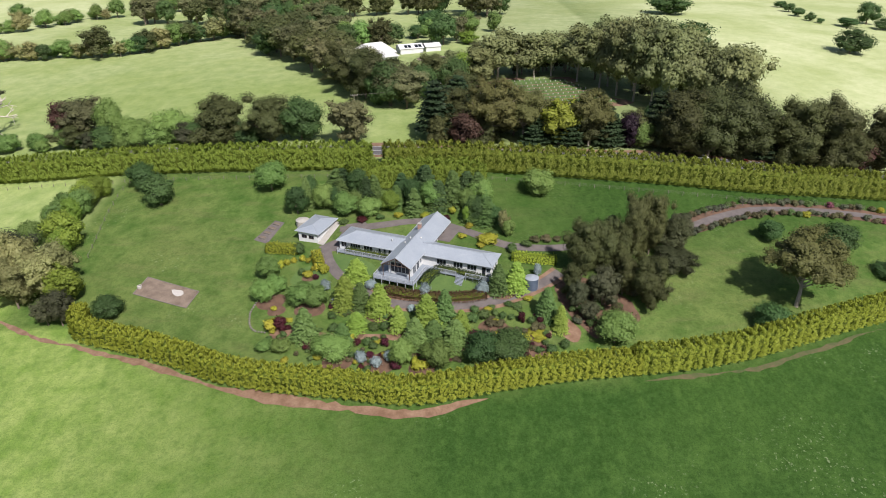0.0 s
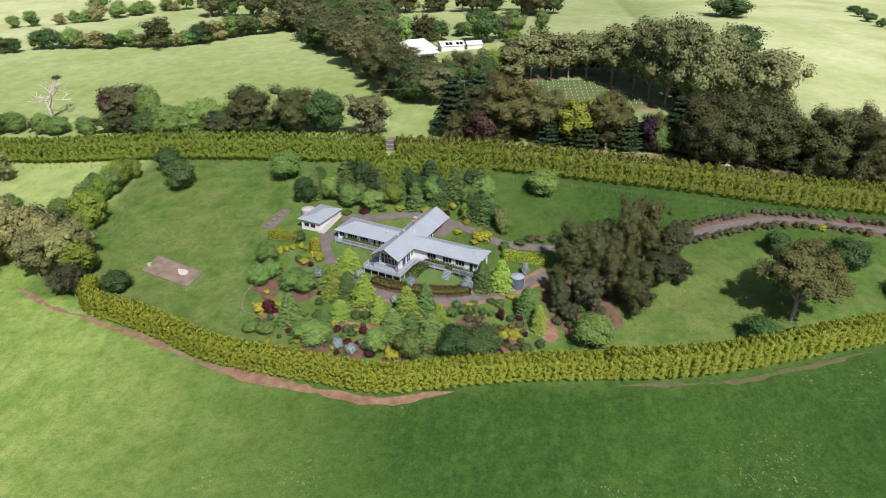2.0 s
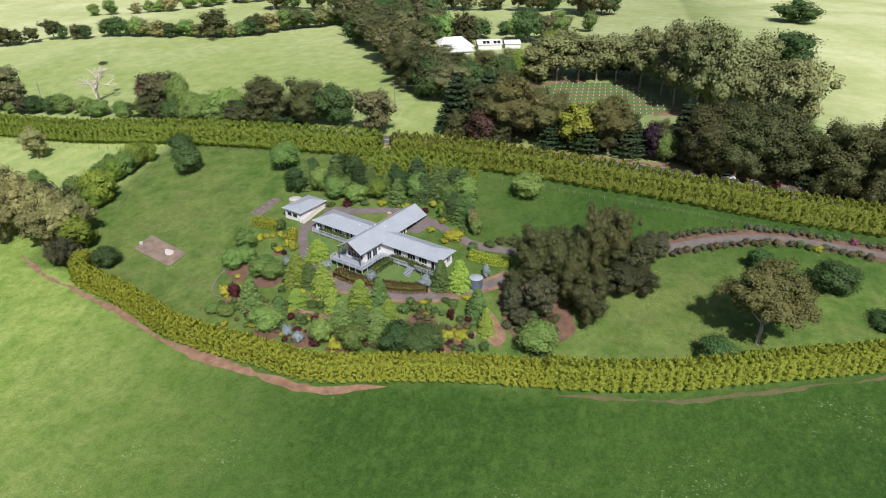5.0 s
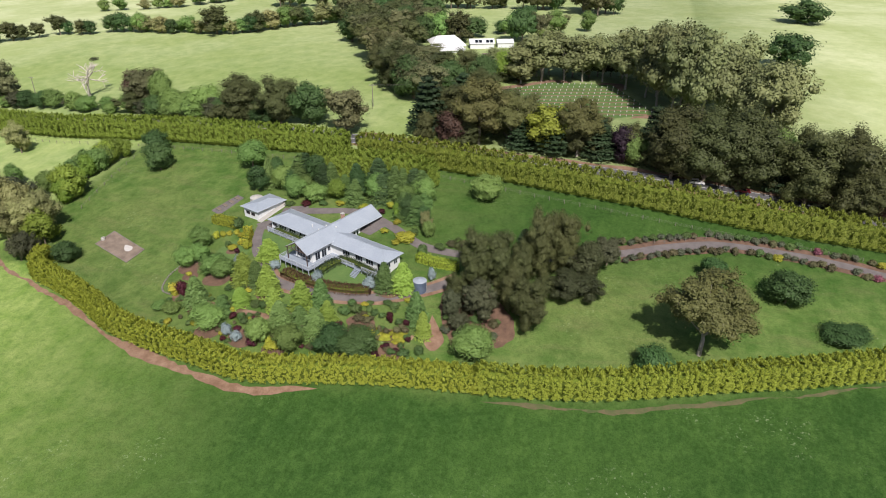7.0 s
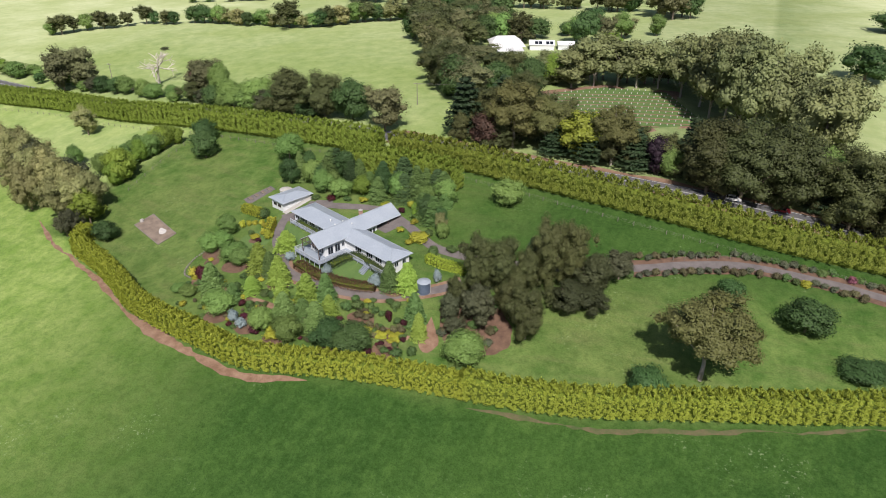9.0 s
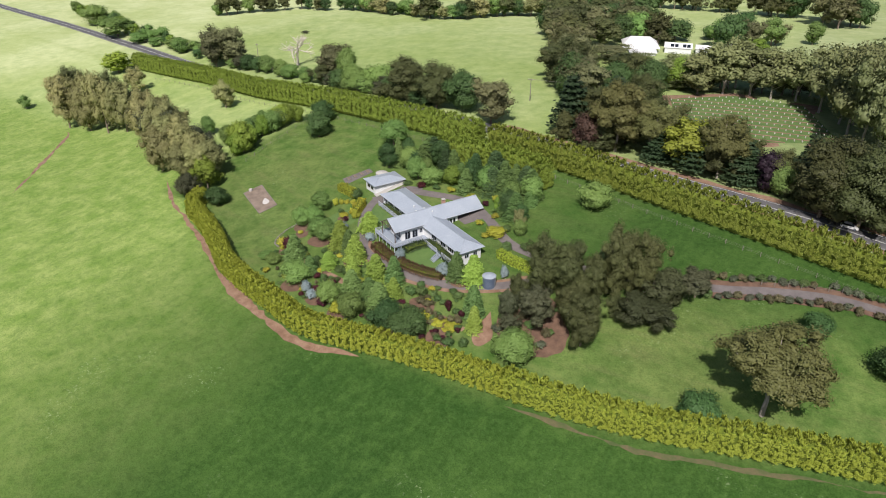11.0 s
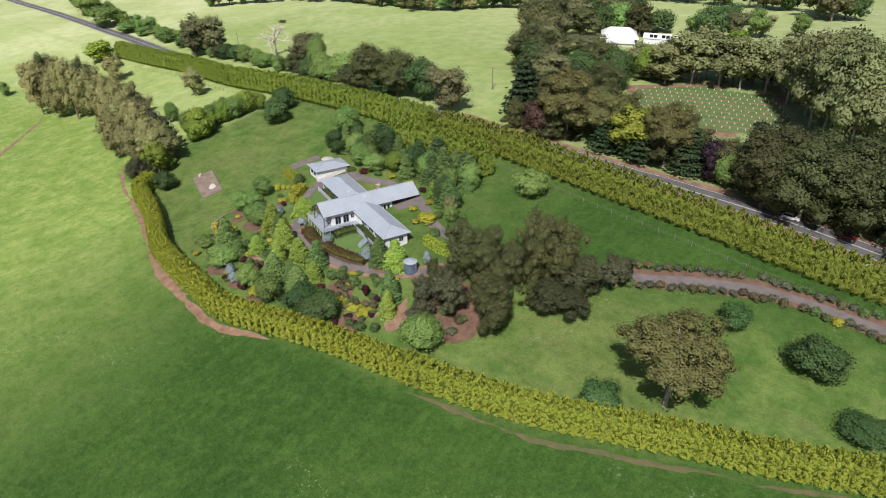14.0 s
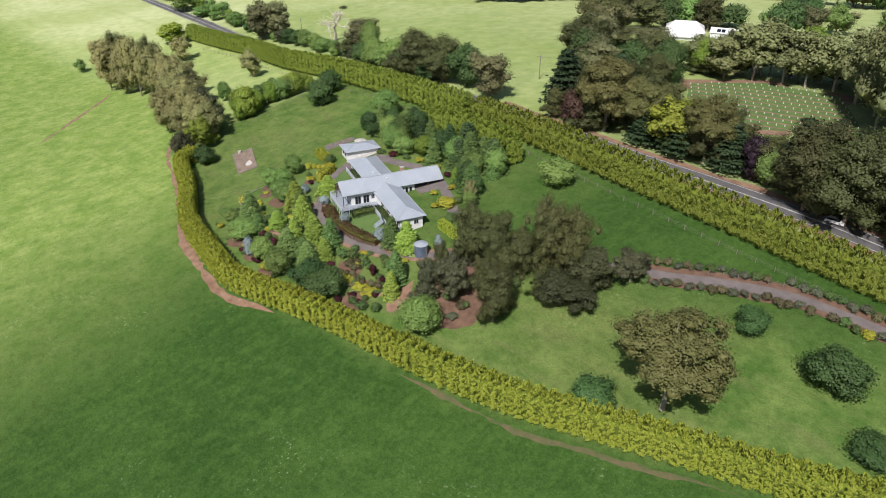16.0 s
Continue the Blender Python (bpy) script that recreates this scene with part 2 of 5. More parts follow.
# ---------------------------------------------------------------- helpers for meshes
def part(name, bm, material, parent=None, label=""):
    """Link a bmesh as one mesh object under a thing or a part."""
    me = bpy.data.meshes.new(name)
    bmesh.ops.recalc_face_normals(bm, faces=bm.faces)
    bm.to_mesh(me)
    bm.free()
    me.materials.append(MAT[material])
    ob = new(name, me)
    if parent is not None:
        ob.parent = parent
    if label:
        tagged(ob, label)
    return ob


def raw(name, verts, faces, material):
    me = bpy.data.meshes.new(name)
    me.from_pydata(verts, [], faces)
    me.materials.append(MAT[material])
    return me


def add_box(bm, x0, y0, z0, x1, y1, z1, edge=0.0):
    made = bmesh.ops.create_cube(bm, size=1)["verts"]
    bmesh.ops.scale(bm, vec=(x1 - x0, y1 - y0, z1 - z0), verts=made)
    bmesh.ops.translate(bm, vec=((x0 + x1) / 2, (y0 + y1) / 2, (z0 + z1) / 2), verts=made)
    if edge:
        es = list({e for v in made for e in v.link_edges})
        bmesh.ops.bevel(bm, geom=es, offset=edge, segments=2, affect="EDGES")
    return bm


def box(*a, edge=0.0):
    return add_box(bmesh.new(), *a, edge=edge)


def add_tube(bm, p, q, r0, r1, n=7):
    p, q = Vector(p), Vector(q)
    d = q - p
    m = Matrix.Translation((p + q) / 2) @ d.to_track_quat("Z", "Y").to_matrix().to_4x4()
    bmesh.ops.create_cone(bm, cap_ends=True, segments=n, radius1=r0, radius2=r1, depth=d.length, matrix=m)
    return bm


def lathe(profile, n=24):
    """A turned shape from (radius, height) rows."""
    bm = bmesh.new()
    rings = [[bm.verts.new((r * math.cos(2 * math.pi * i / n), r * math.sin(2 * math.pi * i / n), z)) for i in range(n)] for r, z in profile]
    for a, b in zip(rings, rings[1:]):
        for i in range(n):
            bm.faces.new((a[i], a[(i + 1) % n], b[(i + 1) % n], b[i]))
    bm.faces.new(rings[-1])
    bm.faces.new(rings[0][::-1])
    return bm


def slab(points, thick):
    """A sloping plate: the outline on top, its thickness straight down."""
    bm = bmesh.new()
    top = [bm.verts.new(p) for p in points]
    low = [bm.verts.new((p[0], p[1], p[2] - thick)) for p in points]
    bm.faces.new(top)
    bm.faces.new(low[::-1])
    for i in range(len(top)):
        j = (i + 1) % len(top)
        bm.faces.new((top[j], top[i], low[i], low[j]))
    return bm


def thing(name, m, label, category, group="", kind=""):
    ob = new(name)
    ob.empty_display_size = 0.2
    ob.matrix_world = m
    return tagged(ob, label, category, group, kind)


def smooth_line(points, step):
    """Points at even steps along a rounded line through the given corners."""
    p = np.array(points, float)
    ext = np.vstack([2 * p[0] - p[1], p, 2 * p[-1] - p[-2]])
    out = []
    for i in range(1, len(ext) - 2):
        a, b, c, d = ext[i - 1:i + 3]
        for t in np.linspace(0, 1, 14, endpoint=False):
            out.append(0.5 * (2 * b + (c - a) * t + (2 * a - 5 * b + 4 * c - d) * t * t + (3 * b - a - 3 * c + d) * t ** 3))
    out = np.array(out + [p[-1]])
    s = np.concatenate([[0], np.cumsum(np.hypot(*np.diff(out, axis=0).T))])
    k = np.linspace(0, s[-1], max(2, int(s[-1] / step)))
    return np.stack([np.interp(k, s, out[:, 0]), np.interp(k, s, out[:, 1])], 1)


def ribbon(name, points, width, material, lift, label, category, ragged=0.0, parent=None, shift=0.0, dashes=0):
    """A strip of path or road that lies on the land; its edges wander by ragged metres."""
    q = smooth_line(points, 1.5)
    d = np.gradient(q, axis=0)
    d /= np.hypot(d[:, 0], d[:, 1])[:, None]
    nrm = np.stack([-d[:, 1], d[:, 0]], 1)
    rows, cols = len(q), 5
    verts = []
    for i in range(rows):
        w0 = width / 2 + ragged * noise.noise((q[i, 0] * 0.07, q[i, 1] * 0.07, 3.0))
        w1 = width / 2 + ragged * noise.noise((q[i, 0] * 0.11, q[i, 1] * 0.11, 9.0))
        if category == "track":
            w0 += 0.6 * ragged * noise.noise((q[i, 0] * 0.45, q[i, 1] * 0.45, 5.0))
            w1 += 0.6 * ragged * noise.noise((q[i, 0] * 0.45, q[i, 1] * 0.45, 7.0))
            narrow = min(1.0, (i + 0.3) / 7, (rows - 0.7 - i) / 7)
            w0, w1 = w0 * narrow, w1 * narrow
        for j in range(cols):
            f = j / (cols - 1)
            x, y = q[i] + nrm[i] * (shift + w0 - f * (w0 + w1))
            verts.append((x, y, gz(x, y) + lift))
    faces = [(i * cols + j, i * cols + j + 1, (i + 1) * cols + j + 1, (i + 1) * cols + j)
             for i in range(rows - 1) if not dashes or (i // dashes) % 3 == 0 for j in range(cols - 1)]
    ob = new(name, raw(name, verts, faces, material))
    if parent is not None:
        ob.parent = parent
        return ob
    return tagged(ob, label, category, kind="structure")


def patch(name, points, material, lift, label, category, rounded=True, kind="structure", wobble=0.0):
    """A filled area that lies on the land."""
    p = smooth_line(list(points) + [points[0]], 1.0) if rounded else np.array(list(points) + [points[0]], float)
    c = p[:-1].mean(0)
    verts = [(c[0], c[1], gz(*c) + lift)]
    rings, n = 8, len(p) - 1
    for k in range(1, rings + 1):
        for x, y in p[:-1]:
            e = 1 + wobble * noise.noise((x * 0.4, y * 0.4, 1.0)) * (k == rings)
            u, v = c + (np.array((x, y)) - c) * k / rings * e
            verts.append((u, v, gz(u, v) + lift))
    faces = [(0, 1 + i, 1 + (i + 1) % n) for i in range(n)]
    for k in range(rings - 1):
        for i in range(n):
            a, b = 1 + k * n + i, 1 + k * n + (i + 1) % n
            faces.append((a, a + n, b + n, b))
    return tagged(new(name, raw(name, verts, faces, material)), label, category, kind=kind)


# ---------------------------------------------------------------- leaves, crowns, trunks
def unit(v):
    return v / np.maximum(np.linalg.norm(v, axis=1), 1e-6)[:, None]


def leaves(p, tip, face, size, wide):
    """Folded blades: four corners each, own islands."""
    tip = unit(tip)
    side = unit(np.cross(tip, face))
    nrm = np.cross(side, tip)
    size = np.broadcast_to(np.asarray(size, float), (len(p),))[:, None]
    v = np.empty((len(p), 4, 3))
    v[:, 0] = p - tip * size * 0.5
    v[:, 2] = p + tip * size * 0.5
    v[:, 1] = p + side * size * wide * 0.5 - nrm * size * 0.10
    v[:, 3] = p - side * size * wide * 0.5 - nrm * size * 0.10
    return np.hstack([v.reshape(-1, 3), np.repeat(unit(unit(face) + 0.25 * nrm), 4, axis=0)])


def ico(level):
    bm = bmesh.new()
    bmesh.ops.create_icosphere(bm, subdivisions=level, radius=1)
    bm.verts.ensure_lookup_table()
    v, f = np.array([tuple(p.co) for p in bm.verts]), np.array([[p.index for p in q.verts] for q in bm.faces], dtype=np.int32)
    bm.free()
    return v, f


ICO = {1: ico(1), 2: ico(2)}


def leaf_mesh(name, verts, material, clumps=(), level=2):
    """Blades, and under them the dense twiggy clumps that carry them."""
    n = len(verts) // 4
    co, nrm = [verts[:, :3]], [verts[:, 3:]]
    loops, starts = [np.arange(n * 4, dtype=np.int32)], [np.arange(0, n * 4, 4, dtype=np.int32)]
    base, at = n * 4, n * 4
    iv, jf = ICO[level]
    for x, y, z, r in clumps:
        q = iv * (r * np.array([0.60 + 0.30 * noise.noise((a * 2.3 + x * 9, b * 2.3 + y * 9, c * 2.3 + z * 9)) for a, b, c in iv]))[:, None]
        co.append(q + np.array((x, y, z)))
        nrm.append(iv)
        loops.append((jf + base).ravel().astype(np.int32))
        starts.append(np.arange(at, at + 3 * len(jf), 3, dtype=np.int32))
        base, at = base + len(iv), at + 3 * len(jf)
    co, nrm, loops, starts = np.vstack(co), np.vstack(nrm), np.concatenate(loops), np.concatenate(starts)
    me = bpy.data.meshes.new(name)
    me.vertices.add(len(co))
    me.vertices.foreach_set("co", np.ascontiguousarray(co, dtype=np.float32).ravel())
    me.loops.add(len(loops))
    me.loops.foreach_set("vertex_index", loops)
    me.polygons.add(len(starts))
    me.polygons.foreach_set("loop_start", starts)
    me.update(calc_edges=True)
    me.polygons.foreach_set("use_smooth", [True] * len(starts))
    me.normals_split_custom_set_from_vertices(nrm.tolist())
    me.materials.append(MAT[material])
    return me


def ball(rng, n):
    return unit(rng.normal(size=(n, 3)))


def lobed(rng, lobes, n, size, wide=0.6, up=0.25, tall=1.0):
    """Blades over the outside of many overlapping clumps, and some within."""
    c = np.array([l[:3] for l in lobes])
    r = np.array([l[3] for l in lobes])
    k = rng.choice(len(lobes), n, p=r ** 2 / (r ** 2).sum())
    d = ball(rng, n)
    d[:, 2] = np.where(rng.random(n) < 0.65, np.abs(d[:, 2]), d[:, 2])
    q = c[k] + d * (r[k] * rng.uniform(0.62, 1.16, n))[:, None] * np.array((1, 1, tall))
    q += rng.normal(size=q.shape) * (0.12 * r[k])[:, None]
    dist = np.linalg.norm((q[:, None] - c[None]) / r[None, :, None], axis=2)
    dist[np.arange(n), k] = 9
    keep = dist.min(1) > 0.66
    q, d = q[keep], d[keep]
    d = unit(0.55 * d + 0.6 * unit(q - c.mean(0)) + np.array((0, 0, 0.1)))
    j = rng.normal(size=q.shape)
    j -= d * (j * d).sum(1)[:, None] * 0.75
    return leaves(q, j + np.array((0, 0, up)), d + rng.normal(size=q.shape) * 0.34, size * rng.uniform(0.6, 1.35, len(q)), wide)


def round_crown(rng, n, size, r=0.5, low=0.05, lobes=22):
    ls = []
    for i in range(lobes):
        d = ball(rng, 1)[0]
        z = low + (1 - low) * 0.5 + d[2] * (1 - low) * 0.36
        w = rng.uniform(0.20, 0.30) * r * 2 * 0.75
        ls.append((d[0] * r * 0.66, d[1] * r * 0.66, z, w * rng.uniform(0.85, 1.15)))
    ls += [(0, 0, low + (1 - low) * 0.52, r * 0.62), (0, 0, 0.80, r * 0.38)]
    return lobed(rng, ls, n, size), ls


def shrub_crown(rng, n, size, r=0.5):
    ls = []
    for i in range(12):
        a, e = rng.uniform(0, 6.28), rng.uniform(0.0, 1.0)
        ls.append((math.cos(a) * r * 0.58 * math.sqrt(1 - e * e * 0.7), math.sin(a) * r * 0.58 * math.sqrt(1 - e * e * 0.7), 0.22 + e * 0.5, rng.uniform(0.2, 0.3)))
    ls.append((0, 0, 0.5, 0.38))
    return lobed(rng, ls, n, size), ls


def gum_frame(rng, r, limbs, crown_low):
    """Forks of a gum: where each limb starts and ends."""
    out = []
    for i in range(limbs):
        a = 2 * math.pi * (i + rng.uniform(-0.3, 0.3)) / limbs
        z0 = rng.uniform(crown_low * 0.55, 0.55)
        z1 = rng.uniform(max(z0 + 0.1, crown_low + 0.08), 0.90)
        reach = r * rng.uniform(0.45, 0.80) * (1.05 - 0.5 * max(0, z1 - 0.6))
        out.append(((0, 0, z0), (math.cos(a) * reach, math.sin(a) * reach, z1)))
    out.append(((0, 0, 0.5), (rng.uniform(-0.06, 0.06), rng.uniform(-0.06, 0.06), 0.92)))
    return out


def open_frame(rng, r):
    """Limbs of a spreading gum with a bare lower trunk and a domed top."""
    out = []
    for i in range(13):
        a = 2 * math.pi * (i + rng.uniform(-0.3, 0.3)) / 6.5
        far = 0.82 if i < 7 else 0.45
        z0 = rng.uniform(0.24, 0.44)
        z1 = rng.uniform(0.56, 0.76) if i < 7 else rng.uniform(0.78, 0.90)
        out.append(((0, 0, z0), (math.cos(a) * r * far, math.sin(a) * r * far, z1)))
    out.append(((0, 0, 0.28), (r * 0.75, -r * 0.35, 0.40)))
    out.append(((0, 0, 0.5), (0.02, 0.03, 0.92)))
    return out


def gum_crown(rng, frame_limbs, n, size, r, per=5, clump=0.095):
    ls = []
    for p, q in frame_limbs:
        for k in range(per):
            f = rng.uniform(0.55, 1.08)
            c = np.array(p) + (np.array(q) - np.array(p)) * f + rng.normal(size=3) * (0.8, 0.8, 0.5) * clump
            ls.append((*c, rng.uniform(0.8, 1.25) * clump))
    return lobed(rng, ls, n, size, 0.55, -0.35, 1.3), ls


def con_crown(rng, n, size, r=0.34, tiers=15, droop=0.25, low=0.05):
    """Sprays along drooping branches, tier over tier."""
    ps, tips, faces = [], [], []
    per = max(4, n // (tiers * 11))
    for t in range(tiers):
        z = low + (1 - low) * (t / tiers) ** 0.92
        reach = r * (1 - (z - low) / (1 - low)) ** 0.66 * rng.uniform(0.85, 1.1) + 0.02
        count = 11 if t < tiers - 4 else 7
        for b in range(count):
            a = 2 * math.pi * (b + rng.uniform(-0.35, 0.35)) / count + t * 1.3
            ln = reach * rng.uniform(0.75, 1.15)
            f = rng.uniform(0.15, 1.0, per) ** 0.7
            out = np.array((math.cos(a), math.sin(a), 0))
            sd = np.array((-math.sin(a), math.cos(a), 0))
            spreadw = rng.normal(size=per) * 0.16 * ln * (0.4 + f)
            p = out * (f * ln)[:, None] + sd * spreadw[:, None]
            p[:, 2] = z + 0.03 - droop * ln * f ** 1.5 + rng.normal(size=per) * 0.012
            ps.append(p)
            tips.append(np.tile(out, (per, 1)) + sd * (spreadw / (0.12 * ln + 1e-4))[:, None] * 0.5 + np.array((0, 0, -0.25)) + rng.normal(size=(per, 3)) * 0.3)
            faces.append(np.tile((0, 0, 1.0), (per, 1)) + out * 0.5 + rng.normal(size=(per, 3)) * 0.35)
    top = np.array([[0, 0, 0.96], [0, 0, 1.0], [0.01, 0, 0.92]])
    ps.append(top), tips.append(np.tile((0, 0, 1.0), (3, 1))), faces.append(np.tile((1.0, 0, 0), (3, 1)))
    p = np.vstack(ps)
    hearts = [(0, 0, z, 0.02 + r * 0.62 * (1 - (z - low) / (1 - low)) ** 0.8) for z in np.linspace(low + 0.08, 0.9, 9)]
    return leaves(p, np.vstack(tips), np.vstack(faces), size * rng.uniform(0.7, 1.3, len(p)), 0.5), hearts


def wood_mesh(name, limbs, r0, top, material):
    bm = bmesh.new()
    bend = 0.012
    pts = [(0, 0, -0.03), (bend, 0, top * 0.35), (-bend, bend, top * 0.7), (0, 0, top)]
    for i, (a, b) in enumerate(zip(pts, pts[1:])):
        add_tube(bm, a, b, r0 * (1 - 0.27 * i), r0 * (1 - 0.27 * (i + 1)))
    for p, q in limbs:
        mid = [(u + v) / 2 for u, v in zip(p, q)]
        mid[2] -= 0.02
        add_tube(bm, p, mid, r0 * 0.42, r0 * 0.28, 5)
        add_tube(bm, mid, q, r0 * 0.28, r0 * 0.10, 5)
    me = bpy.data.meshes.new(name)
    bm.to_mesh(me)
    bm.free()
    me.materials.append(MAT[material])
    return me


ROUND_R, GUM_R, CON_R = 0.5, 0.36, 0.34
PROTO = {}


def proto(key, shape, variants, blades, size, level=2):
    """Crowns and trunks of one kind, a few of each, shared by all its plants."""
    rng = np.random.default_rng(abs(sum(ord(c) for c in key)) + 7)
    made = []
    for i in range(variants):
        trunk = None
        if shape == "round":
            v, ls = round_crown(rng, blades, size)
            limbs = [((0, 0, 0.2), (math.cos(a) * 0.22, math.sin(a) * 0.22, 0.5)) for a in (0.4, 2.4, 4.6)]
            trunk, r = wood_mesh("trunk", limbs, 0.032, 0.5, "bark"), ROUND_R
        elif shape == "shrub":
            (v, ls), r = shrub_crown(rng, blades, size), ROUND_R
            trunk = wood_mesh("trunk", [((0, 0, 0.05), (math.cos(a) * 0.25, math.sin(a) * 0.25, 0.55)) for a in (0.2, 2.2, 4.3)], 0.04, 0.4, "bark")
        elif shape == "open":
            limbs = open_frame(rng, GUM_R)
            (v, ls), r = gum_crown(rng, limbs, blades, size, GUM_R, 9, 0.066), GUM_R
            trunk = wood_mesh("trunk", limbs, 0.021, 0.60, "pale_bark")
        elif shape == "gum":
            limbs = gum_frame(rng, GUM_R, 11, 0.10)
            (v, ls), r = gum_crown(rng, limbs, blades, size, GUM_R), GUM_R
            v2, l2 = round_crown(rng, blades // 4, size, GUM_R * 0.74, 0.14, 14)
            v, ls = np.vstack([v, v2]), ls + l2
            trunk = wood_mesh("trunk", limbs, 0.013, 0.62, "pale_bark")
        elif shape == "tall":
            limbs = gum_frame(rng, GUM_R * 0.8, 10, 0.30)
            (v, ls), r = gum_crown(rng, limbs, blades, size, GUM_R * 0.8), GUM_R * 0.8
            trunk = wood_mesh("trunk", limbs, 0.017, 0.70, "pale_bark")
        elif shape == "dense":
            limbs = gum_frame(rng, GUM_R, 10, 0.10)
            (v, ls), r = gum_crown(rng, limbs, blades, size, GUM_R), GUM_R
            v2, l2 = round_crown(rng, blades // 3, size, GUM_R * 0.84, 0.03, 14)
            v, ls = np.vstack([v, v2]), ls + l2
            trunk = wood_mesh("trunk", limbs, 0.022, 0.6, "bark")
        elif shape == "layered":
            (v, ls), r = con_crown(rng, blades, size, CON_R * 1.1, 9, -0.05, 0.14), CON_R * 1.1
            trunk = wood_mesh("trunk", [], 0.03, 0.9, "bark")
        else:
            (v, ls), r = con_crown(rng, blades, size), CON_R
            trunk = wood_mesh("trunk", [], 0.022, 0.9, "bark")
        made.append((leaf_mesh("crown", v, key, ls, level), trunk, r))
    PROTO[key] = made


FAR = {}
for key, shape, variants, blades, size in (
    ("gum", "dense", 3, 13000, 0.024), ("gum_open", "open", 2, 20000, 0.020), ("gum_tall", "tall", 3, 5600, 0.040), ("gum_brown", "dense", 3, 6500, 0.034), ("gum_ridge", "dense", 2, 5000, 0.036), ("gum_grey", "dense", 2, 6500, 0.034),
    ("gum_flower", "dense", 2, 7000, 0.036), ("round", "round", 4, 7000, 0.050), ("round_bright", "round", 2, 6500, 0.052),
    ("round_dark", "round", 3, 7500, 0.048), ("con_lime", "cone", 3, 4200, 0.075), ("con_mid", "cone", 3, 4200, 0.074),
    ("con_dark", "cone", 2, 3400, 0.082), ("gold", "dense", 2, 3000, 0.05), ("pine", "layered", 2, 3000, 0.075), ("purple", "round", 1, 2600, 0.06), ("copper", "round", 2, 5000, 0.055),
    ("spruce", "shrub", 2, 900, 0.11), ("shrub_maroon", "shrub", 2, 800, 0.12), ("shrub_gold", "shrub", 2, 800, 0.12),
    ("shrub_green", "shrub", 3, 800, 0.12), ("shrub_brown", "shrub", 2, 800, 0.12), ("shrub_pink", "shrub", 1, 700, 0.10), ("shrub_olive", "shrub", 2, 700, 0.11),
):
    proto(key, shape, variants, min(2600, int(blades * 0.5)), max(0.044, size * 1.2) if blades > 1100 else size * 1.4, 1)
    FAR[key] = PROTO[key]
    proto(key, shape, variants, int(blades * 1.15), size, 2 if blades > 1100 else 1)

KINDS = {
    "gum": ("gum_tree", "olive-green gum tree with pale limbs standing in grass", "tree"),
    "gum_open": ("gum_tree", "spreading olive-brown gum tree with pale forked limbs", "tree"),
    "gum_tall": ("gum_tree", "tall gum tree with bare pale trunk and olive crown", "tree"),
    "gum_brown": ("gum_tree", "dense brownish-olive gum tree in a belt of trees", "tree"),
    "gum_ridge": ("gum_tree", "dark olive-brown gum tree on the ridge", "tree"),
    "gum_grey": ("wattle_tree", "grey-green wattle with soft dull leaves", "tree"),
    "gum_flower": ("bottlebrush_tree", "low spreading tree with cream flower heads on olive leaves", "tree"),
    "round": ("broadleaf_tree", "rounded mid-green broadleaf tree in full leaf", "tree"),
    "round_bright": ("broadleaf_tree", "bright yellow-green broadleaf tree in full leaf", "tree"),
    "round_dark": ("evergreen_tree", "rounded dark green evergreen tree on pasture", "tree"),
    "con_lime": ("conifer_tree", "feathery lime-green conifer in the garden", "tree"),
    "con_mid": ("conifer_tree", "pyramid-shaped mid-green conifer with drooping sprays", "tree"),
    "con_dark": ("conifer_tree", "dark green pyramid-shaped conifer", "tree"),
    "gold": ("cypress_tree", "golden-green cypress with dense upright foliage", "tree"),
    "pine": ("pine_tree", "dark layered pine beside the country road", "tree"),
    "purple": ("plum_tree", "purple-leaved plum tree beside the road", "tree"),
    "copper": ("copper_beech", "rounded tree with dull copper-brown leaves", "tree"),
    "spruce": ("blue_spruce", "small silver-blue spruce in a mulched bed", "tree"),
    "shrub_maroon": ("shrub", "rounded maroon-leaved shrub in a mulched bed", "shrub"),
    "shrub_gold": ("shrub", "golden-yellow leafy shrub in the garden", "shrub"),
    "shrub_green": ("shrub", "rounded green garden shrub", "shrub"),
    "shrub_brown": ("shrub", "clipped olive-brown shrub in the garden", "shrub"),
    "shrub_olive": ("shrub", "rounded clipped grey-olive shrub beside the drive", "shrub"),
    "shrub_pink": ("shrub", "pink-flowering shrub beside the drive", "shrub"),
}
planted = np.random.default_rng(11)


def plant(kind, x, y, h, r):
    if -48 < x < 14 and 296 < y < 352:
        h = min(h, 6.5)
    kit = (FAR if y > 300 or x < -215 else PROTO)[kind]
    if kind.startswith("con_"):
        r, h = r * 1.10, h * 0.98
    elif y > 206 and not kind.startswith("shrub"):
        r *= 1.08
    crown, trunk, r0 = kit[planted.integers(len(kit))]
    name, label, category = KINDS[kind]
    m = Matrix.Translation((x, y, gz(x, y) - (0.07 * h if kind == "gum_brown" else 0.05))) @ Matrix.Rotation(planted.uniform(0, 6.28), 4, "Z") @ Matrix.Diagonal((r / r0, r / r0, h, 1))
    ob = thing(name, m, label, category)
    for part_name, me in (("trunk", trunk), ("crown", crown)):
        p = new(part_name, me)
        p.parent = ob
    return ob


